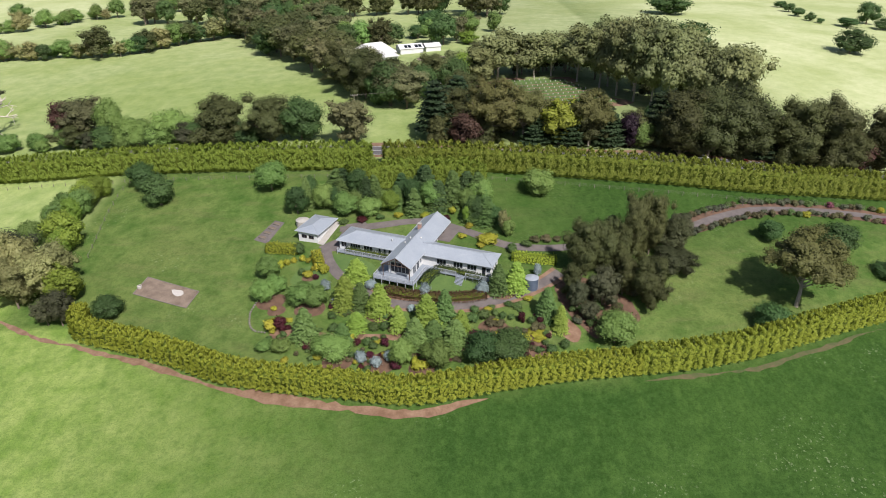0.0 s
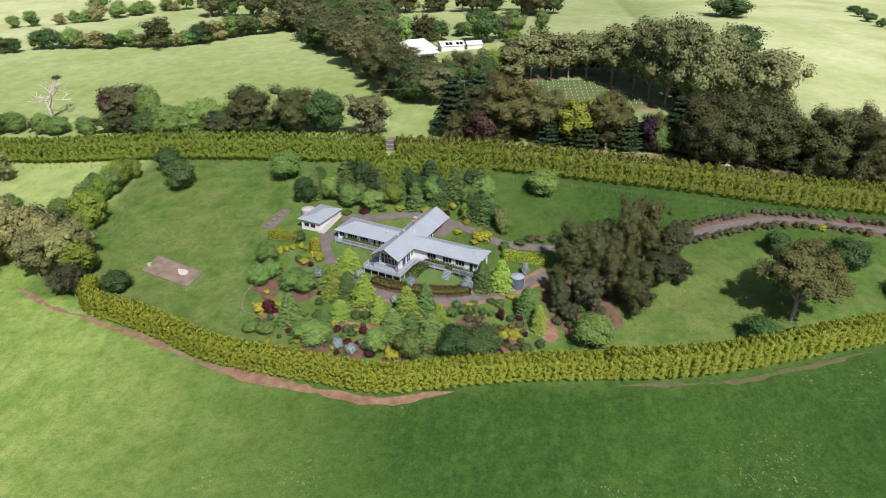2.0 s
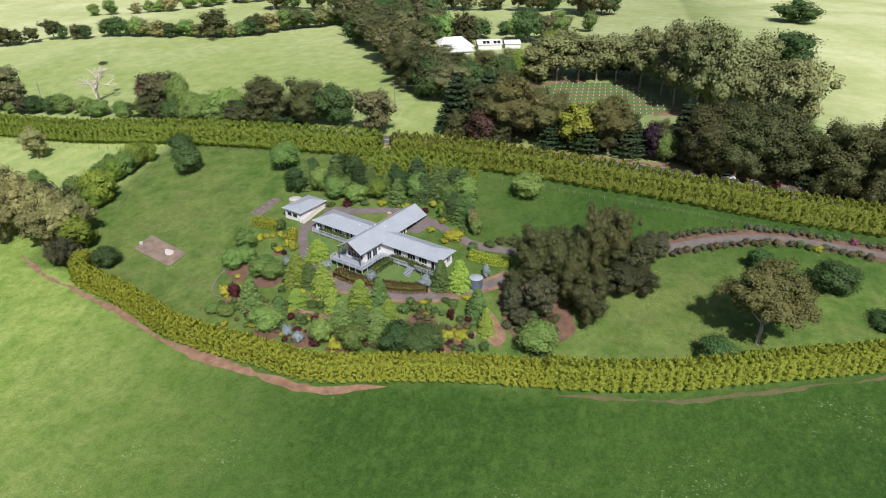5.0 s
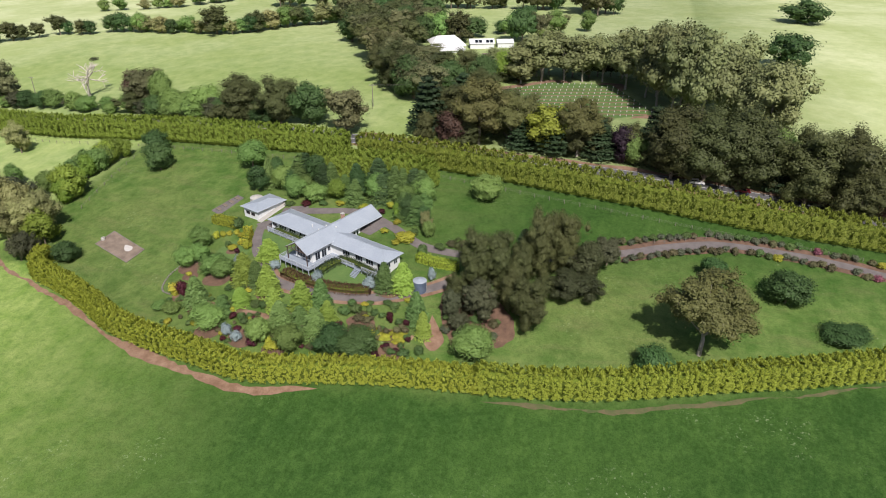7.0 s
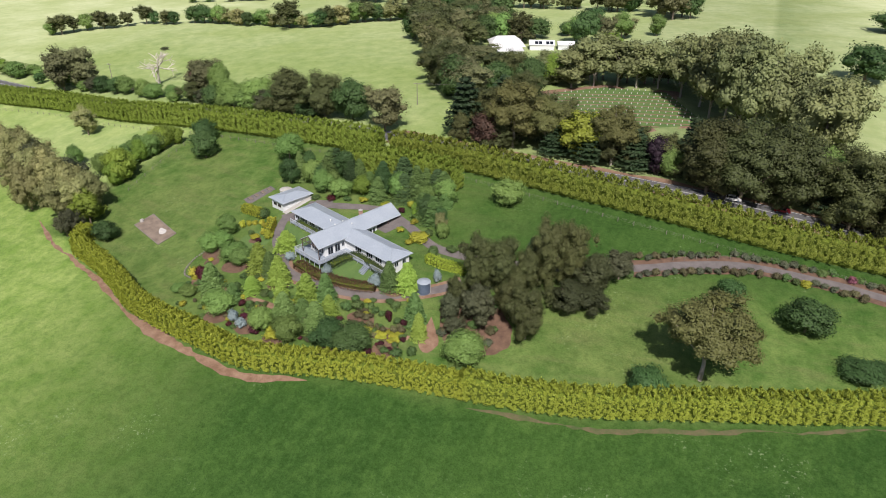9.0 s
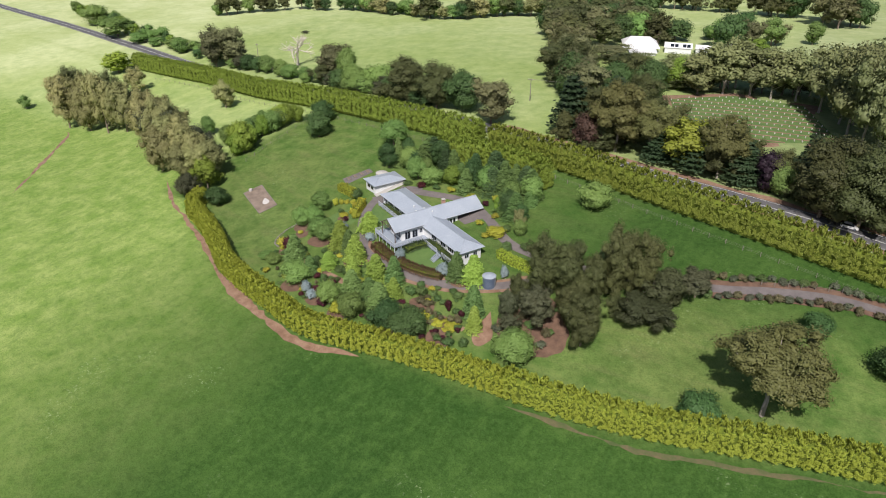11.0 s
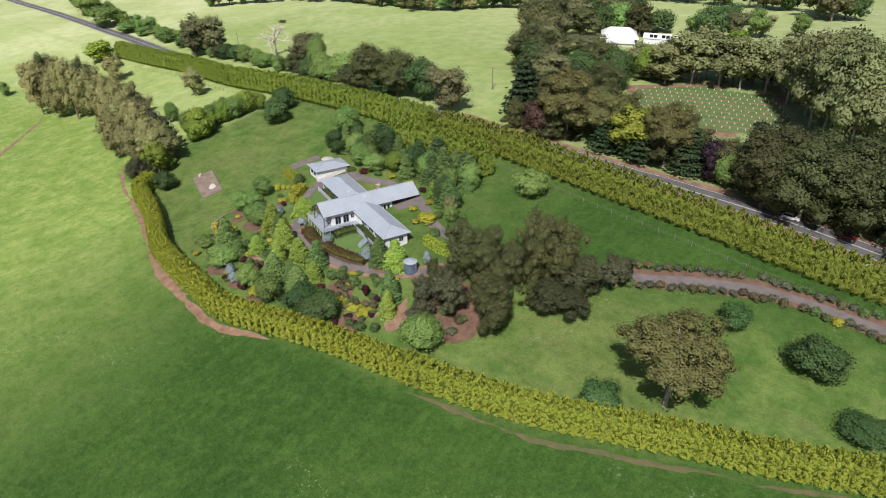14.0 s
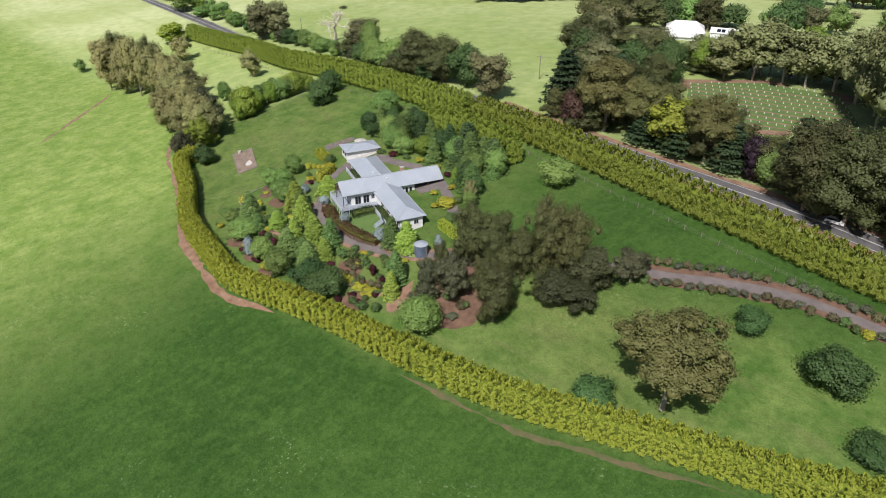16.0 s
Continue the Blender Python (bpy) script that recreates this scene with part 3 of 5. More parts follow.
def hedge(name, points, height, width, plume, blades, size, material, label, foot=0.12):
    """A clipped row of conifers: a core in painted shade-green and upright sprays all over it."""
    rng = np.random.default_rng(len(points) * 13 + int(height * 10))
    q = smooth_line(points, 1.0)
    d = np.gradient(q, axis=0)
    d /= np.hypot(d[:, 0], d[:, 1])[:, None]
    nrm = np.stack([-d[:, 1], d[:, 0]], 1)
    top = thing(name, Matrix.Identity(4), label, "hedge")
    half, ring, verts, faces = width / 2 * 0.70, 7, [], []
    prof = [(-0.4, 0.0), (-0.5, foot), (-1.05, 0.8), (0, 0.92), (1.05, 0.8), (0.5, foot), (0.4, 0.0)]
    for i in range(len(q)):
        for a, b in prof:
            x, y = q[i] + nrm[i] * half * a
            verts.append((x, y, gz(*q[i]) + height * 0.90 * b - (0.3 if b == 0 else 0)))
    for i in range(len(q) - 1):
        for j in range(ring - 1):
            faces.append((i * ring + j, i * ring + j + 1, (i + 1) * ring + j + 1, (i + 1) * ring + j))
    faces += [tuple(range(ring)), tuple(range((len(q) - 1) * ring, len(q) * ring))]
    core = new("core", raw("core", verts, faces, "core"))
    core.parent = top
    length = len(q) - 1.0
    side_h, around = height * 0.92, height * 0.92 * 2 + width
    ns, nu = int(length / plume) + 1, int(around / plume) + 1
    n = ns * nu
    s = (np.repeat(np.arange(ns), nu) + rng.uniform(-0.15, 1.15, n)) * length / ns
    u = (np.tile(np.arange(nu), ns) + rng.uniform(-0.15, 1.15, n)) * around / nu
    s, u = np.clip(s, 0, length - 0.01), np.clip(u, 0, around - 0.01)
    i = np.minimum(s.astype(int), len(q) - 2)
    f = (s - i)[:, None]
    c2, n2, d2 = q[i] * (1 - f) + q[i + 1] * f, nrm[i], d[i]
    base = ground_z(c2[:, 0], c2[:, 1])
    swell = 0.17 * height * np.abs(np.sin(s * math.pi / (0.36 * height) + 0.6 * np.sin(s * 0.31))) - 0.10 * height + rng.normal(size=n) * 0.09
    left, right = u < side_h, u > side_h + width
    off = np.where(left, -width / 2, np.where(right, width / 2, u - side_h - width / 2))
    z = np.maximum(np.where(left, u, np.where(right, around - u, height * 0.92)), foot * height * rng.uniform(1.0, 1.5, n))
    lean = 1 - 0.10 * (z / height) ** 2
    off = off * lean + np.where(left, -swell, np.where(right, swell, 0))
    z = z + np.where(left | right, 0, swell * 1.3 + 0.25 - 0.5 * (off / (width / 2)) ** 4)
    out = np.stack([n2[:, 0], n2[:, 1]], 1) * np.where(left, -1, np.where(right, 1, off / width * 0.6))[:, None]
    rise = np.where(left | right, 0.5, 1.6)
    centre = np.column_stack([c2 + n2 * off[:, None], base + z])
    # the two ends of the row
    ne = max(4, int(width * height * 1.3 / plume ** 2))
    for at_end, sign in ((0, -1.0), (len(q) - 1, 1.0)):
        eo, ez = rng.uniform(-0.5, 0.5, ne) * width, rng.uniform(0.05, 0.95, ne) * height
        bulge = 0.15 + 0.25 * np.sqrt(np.maximum(0, 1 - (2 * eo / width) ** 2))
        pts = q[at_end] + nrm[at_end] * eo[:, None] + d[at_end] * sign * bulge[:, None]
        centre = np.vstack([centre, np.column_stack([pts, gz(*q[at_end]) + ez])])
        out = np.vstack([out, np.tile(d[at_end] * sign, (ne, 1))])
        base = np.concatenate([base, np.full(ne, gz(*q[at_end]))])
        rise = np.concatenate([rise, np.full(ne, 0.5)])
    n = len(centre)
    k = np.repeat(np.arange(n), blades)
    g = rng.uniform(-0.5, 0.6, len(k))
    rad = rng.normal(size=(len(k), 3)) * (0.25, 0.25, 0.12) * plume
    p = centre[k] + rad * (1.0 - g * 0.7)[:, None] + np.column_stack([out[k] * 0.22 * plume * g[:, None], g * plume * 0.9])
    tip = np.column_stack([out[k] * 0.55, np.full(len(k), 0.95)]) + rad / plume * 1.2 + rng.normal(size=(len(k), 3)) * 0.16
    face = np.column_stack([out[k], rise[k]]) + rng.normal(size=(len(k), 3)) * 0.32
    p[:, 2] = np.maximum(p[:, 2], base[k] + foot * height)
    me = leaf_mesh("foliage", leaves(p, tip, face, 1.45 * size * rng.uniform(0.6, 1.3, len(k)), 0.30), material)
    fo = new("foliage", me)
    fo.parent = top
    tagged(fo, kind="stuff")
    return top


# ---------------------------------------------------------------- the land
def graded(lo, hi, a, b, step):
    """Even steps between a and b, growing outwards to lo and hi."""
    mid = list(np.arange(a, b + step, step))
    left, right, s = [], [], step
    x = a
    while x > lo:
        s *= 1.22
        x -= s
        left.append(x)
    x, s = b, step
    while x < hi:
        s *= 1.22
        x += s
        right.append(x)
    return np.array(left[::-1] + mid + right)


FRONT_HEDGE = [(-86, 139), (-83.5, 133.6), (-75, 130.2), (-67, 127.3), (-56, 122.2), (-45.5, 116.9), (-33, 113.2), (-20.8, 110.9), (-8, 108.8), (2, 110.2), (13.3, 113.0), (25, 115.6), (37, 117.8), (47.4, 119.4), (63.5, 123.4), (77, 128.2), (91, 133.6), (103.5, 138.2), (125, 147.5), (150, 158.0), (175, 169.0)]
BACK_HEDGE = [(-262, 226), (-225, 225.5), (-194, 224.3), (-146, 215.5), (-118, 212.4), (-86, 208.6), (-55, 204.8), (-20, 201.2), (6, 198.5), (24, 196.0), (45, 193.9), (67, 193.0), (88, 192.5), (105, 193.4), (133, 196.6), (165, 199.4), (200, 202)]
ROAD = [(-900, 300), (-510.7, 267), (-407, 260), (-322, 252.5), (-284, 249), (-200, 238), (-100, 226.5), (-25, 215.5), (30, 209.8), (56, 210.4), (78, 211.8), (101, 212.4), (140, 213.5), (200, 214), (320, 224), (600, 240), (900, 250)]

xs, ys = graded(-4500, 4500, -260, 240, 4.0), graded(-1500, 4500, 20, 420, 4.0)
gx, gy = np.meshgrid(xs, ys)
land_z = ground_z(gx, gy)
nx, ny = len(xs), len(ys)
idx = np.arange(nx * ny).reshape(ny, nx)
quads = np.stack([idx[:-1, :-1], idx[:-1, 1:], idx[1:, 1:], idx[1:, :-1]], -1).reshape(-1, 4)
land = raw("ground", np.stack([gx, gy, land_z], -1).reshape(-1, 3).tolist(), quads.tolist(), "grass")
land.polygons.foreach_set("use_smooth", [True] * len(land.polygons))


def ramp(v, a, b):
    return np.clip((v - a) / (b - a), 0, 1)


front_y = np.interp(gx, [p[0] for p in FRONT_HEDGE], [p[1] for p in FRONT_HEDGE])
back_y = np.interp(gx, [p[0] for p in BACK_HEDGE], [p[1] for p in BACK_HEDGE])
inside = ramp(gy - front_y, -3, 1) * ramp(back_y - gy, -3, 1) * ramp(gx, -107, -101)
beyond = ramp(gy - back_y, 0, 6)
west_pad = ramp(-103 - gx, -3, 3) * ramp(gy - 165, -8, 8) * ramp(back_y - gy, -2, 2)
# dry pale grass, partly lightened for sun on the western and far fields
dry_sunlit = 0.30 * west_pad + beyond * (0.34 + 0.66 * ramp(gx, 90, 160)) + beyond * 0.25 * ramp(gy, 300, 420) * (gx < 90)
dry_sunlit = dry_sunlit + 0.5 * ramp(-250 - gx, 0, 60) * ramp(gy, 150, 200)
# front-left field: sun between clouds painted as paler grass, growing westwards
sunlit = (1 - np.clip(inside + beyond + west_pad, 0, 1)) * ramp(-gx, 0, 80) * 0.9
# far-left and west fields take the same sun-brightened tone
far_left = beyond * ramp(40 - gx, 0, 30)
sunlit = np.clip(sunlit + 0.9 * far_left + west_pad, 0, 1)
# back-right paddock drops to the dark lush tone, cloud shade in the colour
for name, field in (("sunlit", sunlit), ("dry_sunlit", np.clip(dry_sunlit, 0, 1)), ("paddock", np.clip(inside * (1 - 0.97 * ramp(gx, -10, 45) * ramp(gy - 0.35 * gx, 128, 150)) + beyond - 0.8 * far_left, 0, 1))):
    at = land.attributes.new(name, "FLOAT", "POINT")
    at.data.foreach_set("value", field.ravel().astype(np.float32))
tagged(new("ground", land), "rolling green pasture and crop land", "ground", kind="structure")

road = ribbon("road", ROAD, 7.2, "asphalt", 0.10, "two-lane grey asphalt country road", "road")
ribbon("line", ROAD, 0.12, "line", 0.108, "", "", parent=road, shift=0.10)
ribbon("line", ROAD, 0.12, "line", 0.108, "", "", parent=road, shift=-0.16)
ribbon("line", ROAD, 0.14, "line", 0.108, "", "", parent=road, shift=3.1)
ribbon("line", ROAD, 0.14, "line", 0.108, "", "", parent=road, shift=-3.1)
ribbon("verge", ROAD[7:13], 11.5, "soil", 0.05, "bare reddish road verge", "verge", 1.6)

# track of bare red soil along the outside of the front hedge
ribbon("track", [(-112, 143), (-104, 138.6), (-95.6, 134.0), (-82, 129.3), (-67, 123.9), (-55, 118.6), (-45, 113.6)], 1.1, "soil", 0.06, "worn track of bare red soil beside the hedge", "track", 1.0)
ribbon("track", [(-53, 117.6), (-45, 113.7), (-33, 110.0), (-20.8, 107.4), (-10, 105.8), (-4.0, 105.6), (2, 107.2), (9, 109.4)], 2.1, "soil", 0.066, "wide bare red soil at the hedge's bend", "track", 1.5)
ribbon("track", [(42, 115.9), (54, 118.1), (65, 120.6), (75, 123.8), (84, 127.3), (97, 132.7), (108, 137.2), (125, 144.9)], 0.9, "worn", 0.05, "narrow worn strip of soil beside the hedge", "track", 0.9)
ribbon("track", [(-206, 156), (-201, 154.0), (-190, 143), (-174, 127), (-160, 112)], 1.4, "soil", 0.05, "worn soil track in the field", "track", 1.2)

DRIVE = [(140, 184), (129, 184.2), (114.8, 184.6), (100.6, 183.4), (90, 181.6), (82.5, 178.4), (75, 174.6), (69.5, 171.2), (63, 167.8), (54, 163.5), (45, 160.5), (36, 158.4), (26, 156.8), (17, 157.4), (11, 160.8), (5.4, 164.6), (-0.6, 167.6), (-8, 169.4), (-16, 168.2), (-22, 167.2), (-27.5, 167.0)]
ribbon("driveway", DRIVE, 2.7, "drive", 0.07, "grey-brown gravel driveway", "driveway", 0.35)
ribbon("driveway_edge", DRIVE[:9], 6.4, "mulch", 0.045, "mulched planting strip along the drive", "garden bed", 1.0)
patch("forecourt", [(-26, 169.0), (-27.2, 164), (-28.6, 160.5), (-32.5, 160.2), (-29, 158.2), (-26.8, 158), (-24.4, 163), (-20.5, 169.5)], "drive", 0.082, "grey gravel forecourt before the garage", "driveway")
ribbon("path", [(-30, 160), (-29.6, 156.5), (-28.3, 153), (-26.4, 149.6), (-24.2, 146.8), (-21.5, 144.6), (-19.0, 142.2), (-16.2, 138.8), (-11, 136.6), (-3, 135.4), (6, 135.5), (12.6, 137.2), (19.4, 140.4), (24, 143.6), (28.5, 147.5)], 2.6, "drive", 0.075, "curving gravel path round the terrace", "path", 0.3)
ribbon("path_edge", [(-19.4, 142.6), (-16.2, 138.8), (-11, 136.6), (-3, 135.4), (6, 135.5), (12.6, 137.2), (19.4, 140.4), (24, 143.6), (28.5, 147.5)], 4.6, "soil", 0.055, "strip of red soil beside the path", "garden bed", 0.5)
ribbon("path", [(-39, 130.2), (-32, 129.2), (-23, 127), (-13, 126.0), (-5.4, 124.4), (2, 124.2), (9.4, 125.3), (18, 127.6), (24, 127.2)], 1.5, "soil", 0.06, "narrow red soil garden path", "path", 0.5)
patch("mulch_bed", [(26, 135), (28, 132.5), (30.5, 129), (30.5, 126), (28.5, 125.2), (26.5, 127), (26, 131)], "soil", 0.058, "bare red soil bed beside the trees", "garden bed", wobble=0.2)
patch("mulch_bed", [(27, 144), (33, 146), (40, 143), (45, 136), (43, 130.5), (38, 127.8), (34, 126.8), (30, 131), (27, 138)], "mulch", 0.050, "leaf-littered soil under the gum trees", "garden bed", wobble=0.1)
patch("carport_floor", [(-5.0, 161.6), (1.6, 159.2), (5.4, 166.0), (-1.6, 169.6)], "drive", 0.085, "gravel floor under the carport roof", "driveway", rounded=False)
patch("lawn", [(-14, 143), (-7, 139.6), (0, 138.6), (8, 139.4), (12, 142), (6, 146), (-3, 147), (-6, 143.6)], "lawn", 0.05, "small mown lawn below the terrace", "lawn")
patch("lawn", [(-36.5, 151.5), (-33, 153), (-29.6, 151), (-28.2, 147.5), (-30, 144.8), (-34, 145), (-37.6, 147.5)], "lawn", 0.05, "oval mown lawn in the garden", "lawn")
patch("lawn", [(-28, 157), (-22, 154.5), (-17, 151), (-18, 147), (-22.5, 146.8), (-26.6, 151.5)], "lawn", 0.05, "mown lawn beside the house", "lawn")

# ---- trees and shrubs: x, y, height, radius
for spot in [(-20.9, 146.3, 5.7, 2.9), (-22.6, 137, 8.2, 3), (-14.4, 133.8, 7.8, 2.9), (-3.7, 129.7, 7.9, 2.9), (-19.2, 129, 4.6, 2.3), (3.9, 127.2, 5.8, 2), (17.1, 141, 7.5, 2.8), (-9.9, 128.1, 6.5, 1.9), (25.9, 128.6, 6.5, 1.8)]:
    plant("con_lime", *spot)
for spot in [(12.8, 140, 7.6, 2.3), (-18.9, 136.3, 6.6, 2.3), (0.4, 131.5, 7.5, 2.4), (-30.5, 127.8, 7.7, 2.9), (-6, 123.5, 6.9, 2.8), (-2, 125.2, 4.9, 2.3), (2.6, 123.4, 6.6, 2.8), (-21.8, 125, 5.2, 2.1), (23.2, 132.2, 8, 2.4), (-30.1, 185.1, 8.6, 4.1), (-7.9, 173.2, 7.8, 2.5), (7.8, 169.1, 7.5, 3), (-38.2, 179.4, 9.8, 2.1), (2.5, 177, 10.7, 3.1), (11.5, 168.2, 7.5, 3.2)]:
    plant("con_mid", *spot)
for spot in [(42.5, 158, 9.5, 2.8)]:
    plant("con_dark", *spot)
for spot in [(-43.2, 150.1, 5.7, 2.9), (-42.6, 141.8, 5.8, 3), (-40.1, 144.3, 4.4, 2.7), (-32.6, 139, 5.1, 4.1), (-29.6, 138.6, 4.7, 3.3), (-24, 121.6, 4.2, 4.5), (-8.6, 118.1, 6.1, 2.8), (-1.1, 117.7, 6.4, 3.4), (37.7, 126, 7.4, 4.7), (-35.2, 124.2, 2.8, 2.2), (-39.1, 125.2, 2, 2.2), (-50.8, 191.7, 8.3, 5), (26.9, 183.3, 7.4, 4.8), (-106.5, 189.9, 8.1, 3.7), (-109.3, 184.4, 8.8, 3.9), (-113.2, 171.7, 8, 3.6), (-113.3, 182.4, 5.9, 2.6), (-32.5, 178.8, 7.4, 3.8), (-26.4, 174.3, 6.2, 3.7), (-20, 172.8, 5.5, 3.5)]:
    plant("round", *spot)
for spot in [(-3, 177, 6.8, 3.6), (10.5, 178.5, 6.8, 3.6), (-131.9, 176.1, 7.2, 2.9), (-256.4, 162.6, 6.4, 3.2), (-109.6, 236.7, 9.5, 6.4), (-94.8, 235.4, 11.5, 7.1), (-118.3, 240.4, 15.7, 4.8), (-115.8, 239.1, 4.8, 8), (107.4, 225.7, 15.7, 6.8), (64.8, 219.8, 9.9, 4.1), (-238.8, 389.8, 6.6, 4.7), (-229.2, 390.8, 7.5, 4.7), (-215.8, 391.3, 6.9, 5), (-204.3, 389, 7.4, 4.9), (-172.8, 391.8, 8, 6.2), (-165.2, 399.3, 6.9, 5.4), (-159.8, 415.7, 6.6, 5.6), (-148.6, 427.4, 10.9, 7), (-134.9, 438.9, 7.2, 6.9), (-126.6, 440.8, 5.6, 5.9)]:
    plant("round", *spot)
for spot in [(-277, 524.7, 7.4, 6.9), (-275.5, 543.4, 6.1, 5.9), (-265.2, 553.6, 6.2, 6), (-220.2, 585.7, 6.5, 6.8), (-236.2, 568.3, 5.5, 6.6), (-316.7, 544.4, 12.4, 8.4), (-287.8, 517.6, 5.9, 5.2), (-296.3, 489.1, 4.1, 4.6), (-381, 270.6, 12.8, 10.2), (-336.1, 259.2, 12.4, 10.9), (-308.9, 256.6, 6.5, 6.1), (-293.3, 258.4, 5.2, 5), (-275.7, 260.2, 6.1, 7.2), (-262, 262.5, 5.1, 4.9)]:
    plant("round", *spot)
for spot in [(-102.7, 169.3, 11, 5.5), (6.2, 167.8, 4.9, 1.2), (-14.7, 175.7, 5.7, 3.1), (-1, 311.4, 10.1, 7.5), (7.5, 295.9, 12.1, 6.7), (14, 382.9, 6.7, 6)]:
    plant("round_bright", *spot)
for spot in [(-83.1, 188.1, 8.9, 5.4), (-92.2, 199.5, 8, 5), (7.9, 118.9, 6.3, 4.3), (14, 120, 6.1, 4.6), (86.9, 166, 5.9, 3.3), (75, 133.4, 6.2, 4.7), (103.5, 163.5, 7.8, 5.7), (-79.6, 140, 5.8, 3.7), (115.2, 154.9, 3.5, 5.4), (-48.1, 227.7, 14.2, 7.4), (-101.3, 233.9, 6.6, 4.9), (-84.9, 229.9, 8.5, 4.8), (-66.2, 226.1, 6.3, 4.8), (-8.7, 271.8, 13, 6.2), (-13.1, 298.5, 12.4, 6.7), (-113.4, 474.9, 14.2, 11), (-29.1, 389.9, 10.5, 9.2), (-14.1, 405.2, 7.1, 7.3), (0.3, 381.6, 16.6, 7.8), (-37.6, 381.7, 8.1, 7.5)]:
    plant("round_dark", *spot)
for spot in [(-6.4, 425.6, 12.8, 8.3), (221.5, 385.5, 12.9, 10), (155, 496.4, 13.6, 14.4), (283.8, 484.5, 14.2, 8.3), (262.5, 467.2, 5.8, 7.3), (283.4, 463.4, 7.6, 6.5), (258.1, 559.3, 4.7, 5.2), (251.9, 530.8, 6, 4.9), (247.9, 506.8, 5.7, 4.7), (246.1, 486.2, 5.6, 3.8), (248.9, 477.6, 3.4, 2.6)]:
    plant("round_dark", *spot)
for spot in [(33.2, 145.5, 15.2, 4.6), (38.8, 147.6, 14.2, 4.2), (47.4, 154.4, 17.2, 4.4), (52.2, 156.2, 16.2, 3.9), (47.6, 137, 12.6, 4.3), (42.4, 141, 10, 3.2), (43.4, 150.6, 11.5, 3.4), (42.6, 146, 9, 2.8), (29.8, 139.5, 8, 2.4), (-214.2, 166.4, 23.6, 6.4), (-196.5, 173.7, 21.3, 6.3), (-114.7, 157.6, 10.6, 5.6), (-74.1, 227, 17.2, 9.3), (-58.1, 225, 16.3, 6.7), (-133.8, 240.4, 8.5, 5.5), (76.3, 214, 21, 8.4), (85.6, 214.2, 21.8, 9.2), (95.9, 216.6, 23.3, 9.7), (113.8, 214, 22.2, 8.5), (123.2, 213.8, 24.3, 8.9), (-27.7, 272, 16.6, 6.9)]:
    plant("gum", *spot)
for spot in [(-41.9, 295.7, 17.7, 7.2), (-62.1, 329.2, 18.5, 8), (-88, 375.5, 18.2, 9), (-118.2, 435.4, 20.3, 10.3), (-5.6, 283, 14.8, 6.9), (-23.9, 313.9, 11.2, 7.6), (-52, 353.4, 14.8, 8.5), (-89.1, 427.5, 15.5, 10.1), (-186.4, 385.8, 16.1, 9.6), (-150.6, 418.3, 12.8, 8.3)]:
    plant("gum", *spot)
for spot in [(-154.5, 201.5, 12.0, 4.6), (-209.5, 159.4, 24.1, 6.5), (-196, 161.6, 23.7, 6.3), (-184.5, 163.2, 27, 6.2), (-176.8, 167.2, 22.4, 5.9), (-157.7, 164.2, 20.2, 5.9), (-138.2, 158.6, 20.3, 6), (-121.2, 152.8, 18.5, 5.7), (-104.9, 149.9, 17.8, 5.8), (-96.7, 151.1, 14.1, 4.8), (-120.6, 147.4, 17.5, 6), (-104.3, 144.9, 13.5, 5), (-225.9, 202.5, 13, 5.8), (15.7, 163.3, 6.5, 1.6)]:
    plant("gum_brown", *spot)
for spot in [(-219, 245.4, 19.4, 7.6), (-207.2, 249.3, 13.6, 5.5), (-131, 245.9, 15.3, 7.4), (-30.7, 220.2, 15.2, 7.0), (-13.7, 257.8, 14.3, 6.6), (-20.3, 261.3, 16.7, 6.7), (-33.2, 280.9, 18.1, 6.9), (-51.2, 309.2, 16.7, 7), (-74, 349.8, 17.1, 8.4), (-104.4, 406.5, 19.4, 9.7), (-35.3, 326.8, 13.4, 7.9), (-66.9, 375.2, 15.8, 9)]:
    plant("gum_ridge", *spot)
for spot in [(-1.7, 218.8, 9.7, 3.3), (142.1, 215, 22.4, 8.6), (126.9, 209.5, 15.9, 6.6), (12.2, 217.4, 10.1, 5.9)]:
    plant("gum", *spot)
for spot in [(36.6, 136.2, 10.6, 3.6), (33, 132, 5, 2.2), (30.6, 134.6, 8, 2.2), (62.2, 163.3, 7.6, 3.8), (-93.8, 138.1, 7.5, 2.8), (-90.1, 137.7, 10.2, 3)]:
    plant("gum_grey", *spot)
for spot in [(57.8, 155.6, 10.5, 4.2), (54.5, 148.5, 7.5, 4.2), (58.5, 150.4, 6, 4.0)]:
    plant("gum_flower", *spot)
for spot in [(84.2, 140.6, 19.5, 9.4), (16, 219.4, 21.6, 8.6), (26.4, 220.6, 17.4, 6.7), (47.7, 219.1, 18.4, 6.7)]:
    plant("gum_open", *spot)
for spot in [(-266.2, 217.1, 10.7, 8.4), (-92, 145.3, 10.7, 4.6), (38.1, 219.5, 15.0, 7.2)]:
    plant("gold", *spot)
for spot in [(-2.7, 224.5, 20, 6.8), (5.2, 241.5, 16.7, 6.7), (70.2, 222.6, 18.7, 5.5), (40.2, 219.4, 13.5, 6.5), (55.4, 220.1, 11.1, 4.7), (29.9, 218.7, 10.7, 4.6), (106.5, 219.4, 13, 4.7)]:
    plant("pine", *spot)
for spot in [(60.9, 219.1, 11.8, 3.9)]:
    plant("purple", *spot)
for spot in [(8.0, 216.4, 11.5, 5.6), (-142, 256, 12.5, 6.4), (136, 217, 13, 7)]:
    plant("copper", *spot)
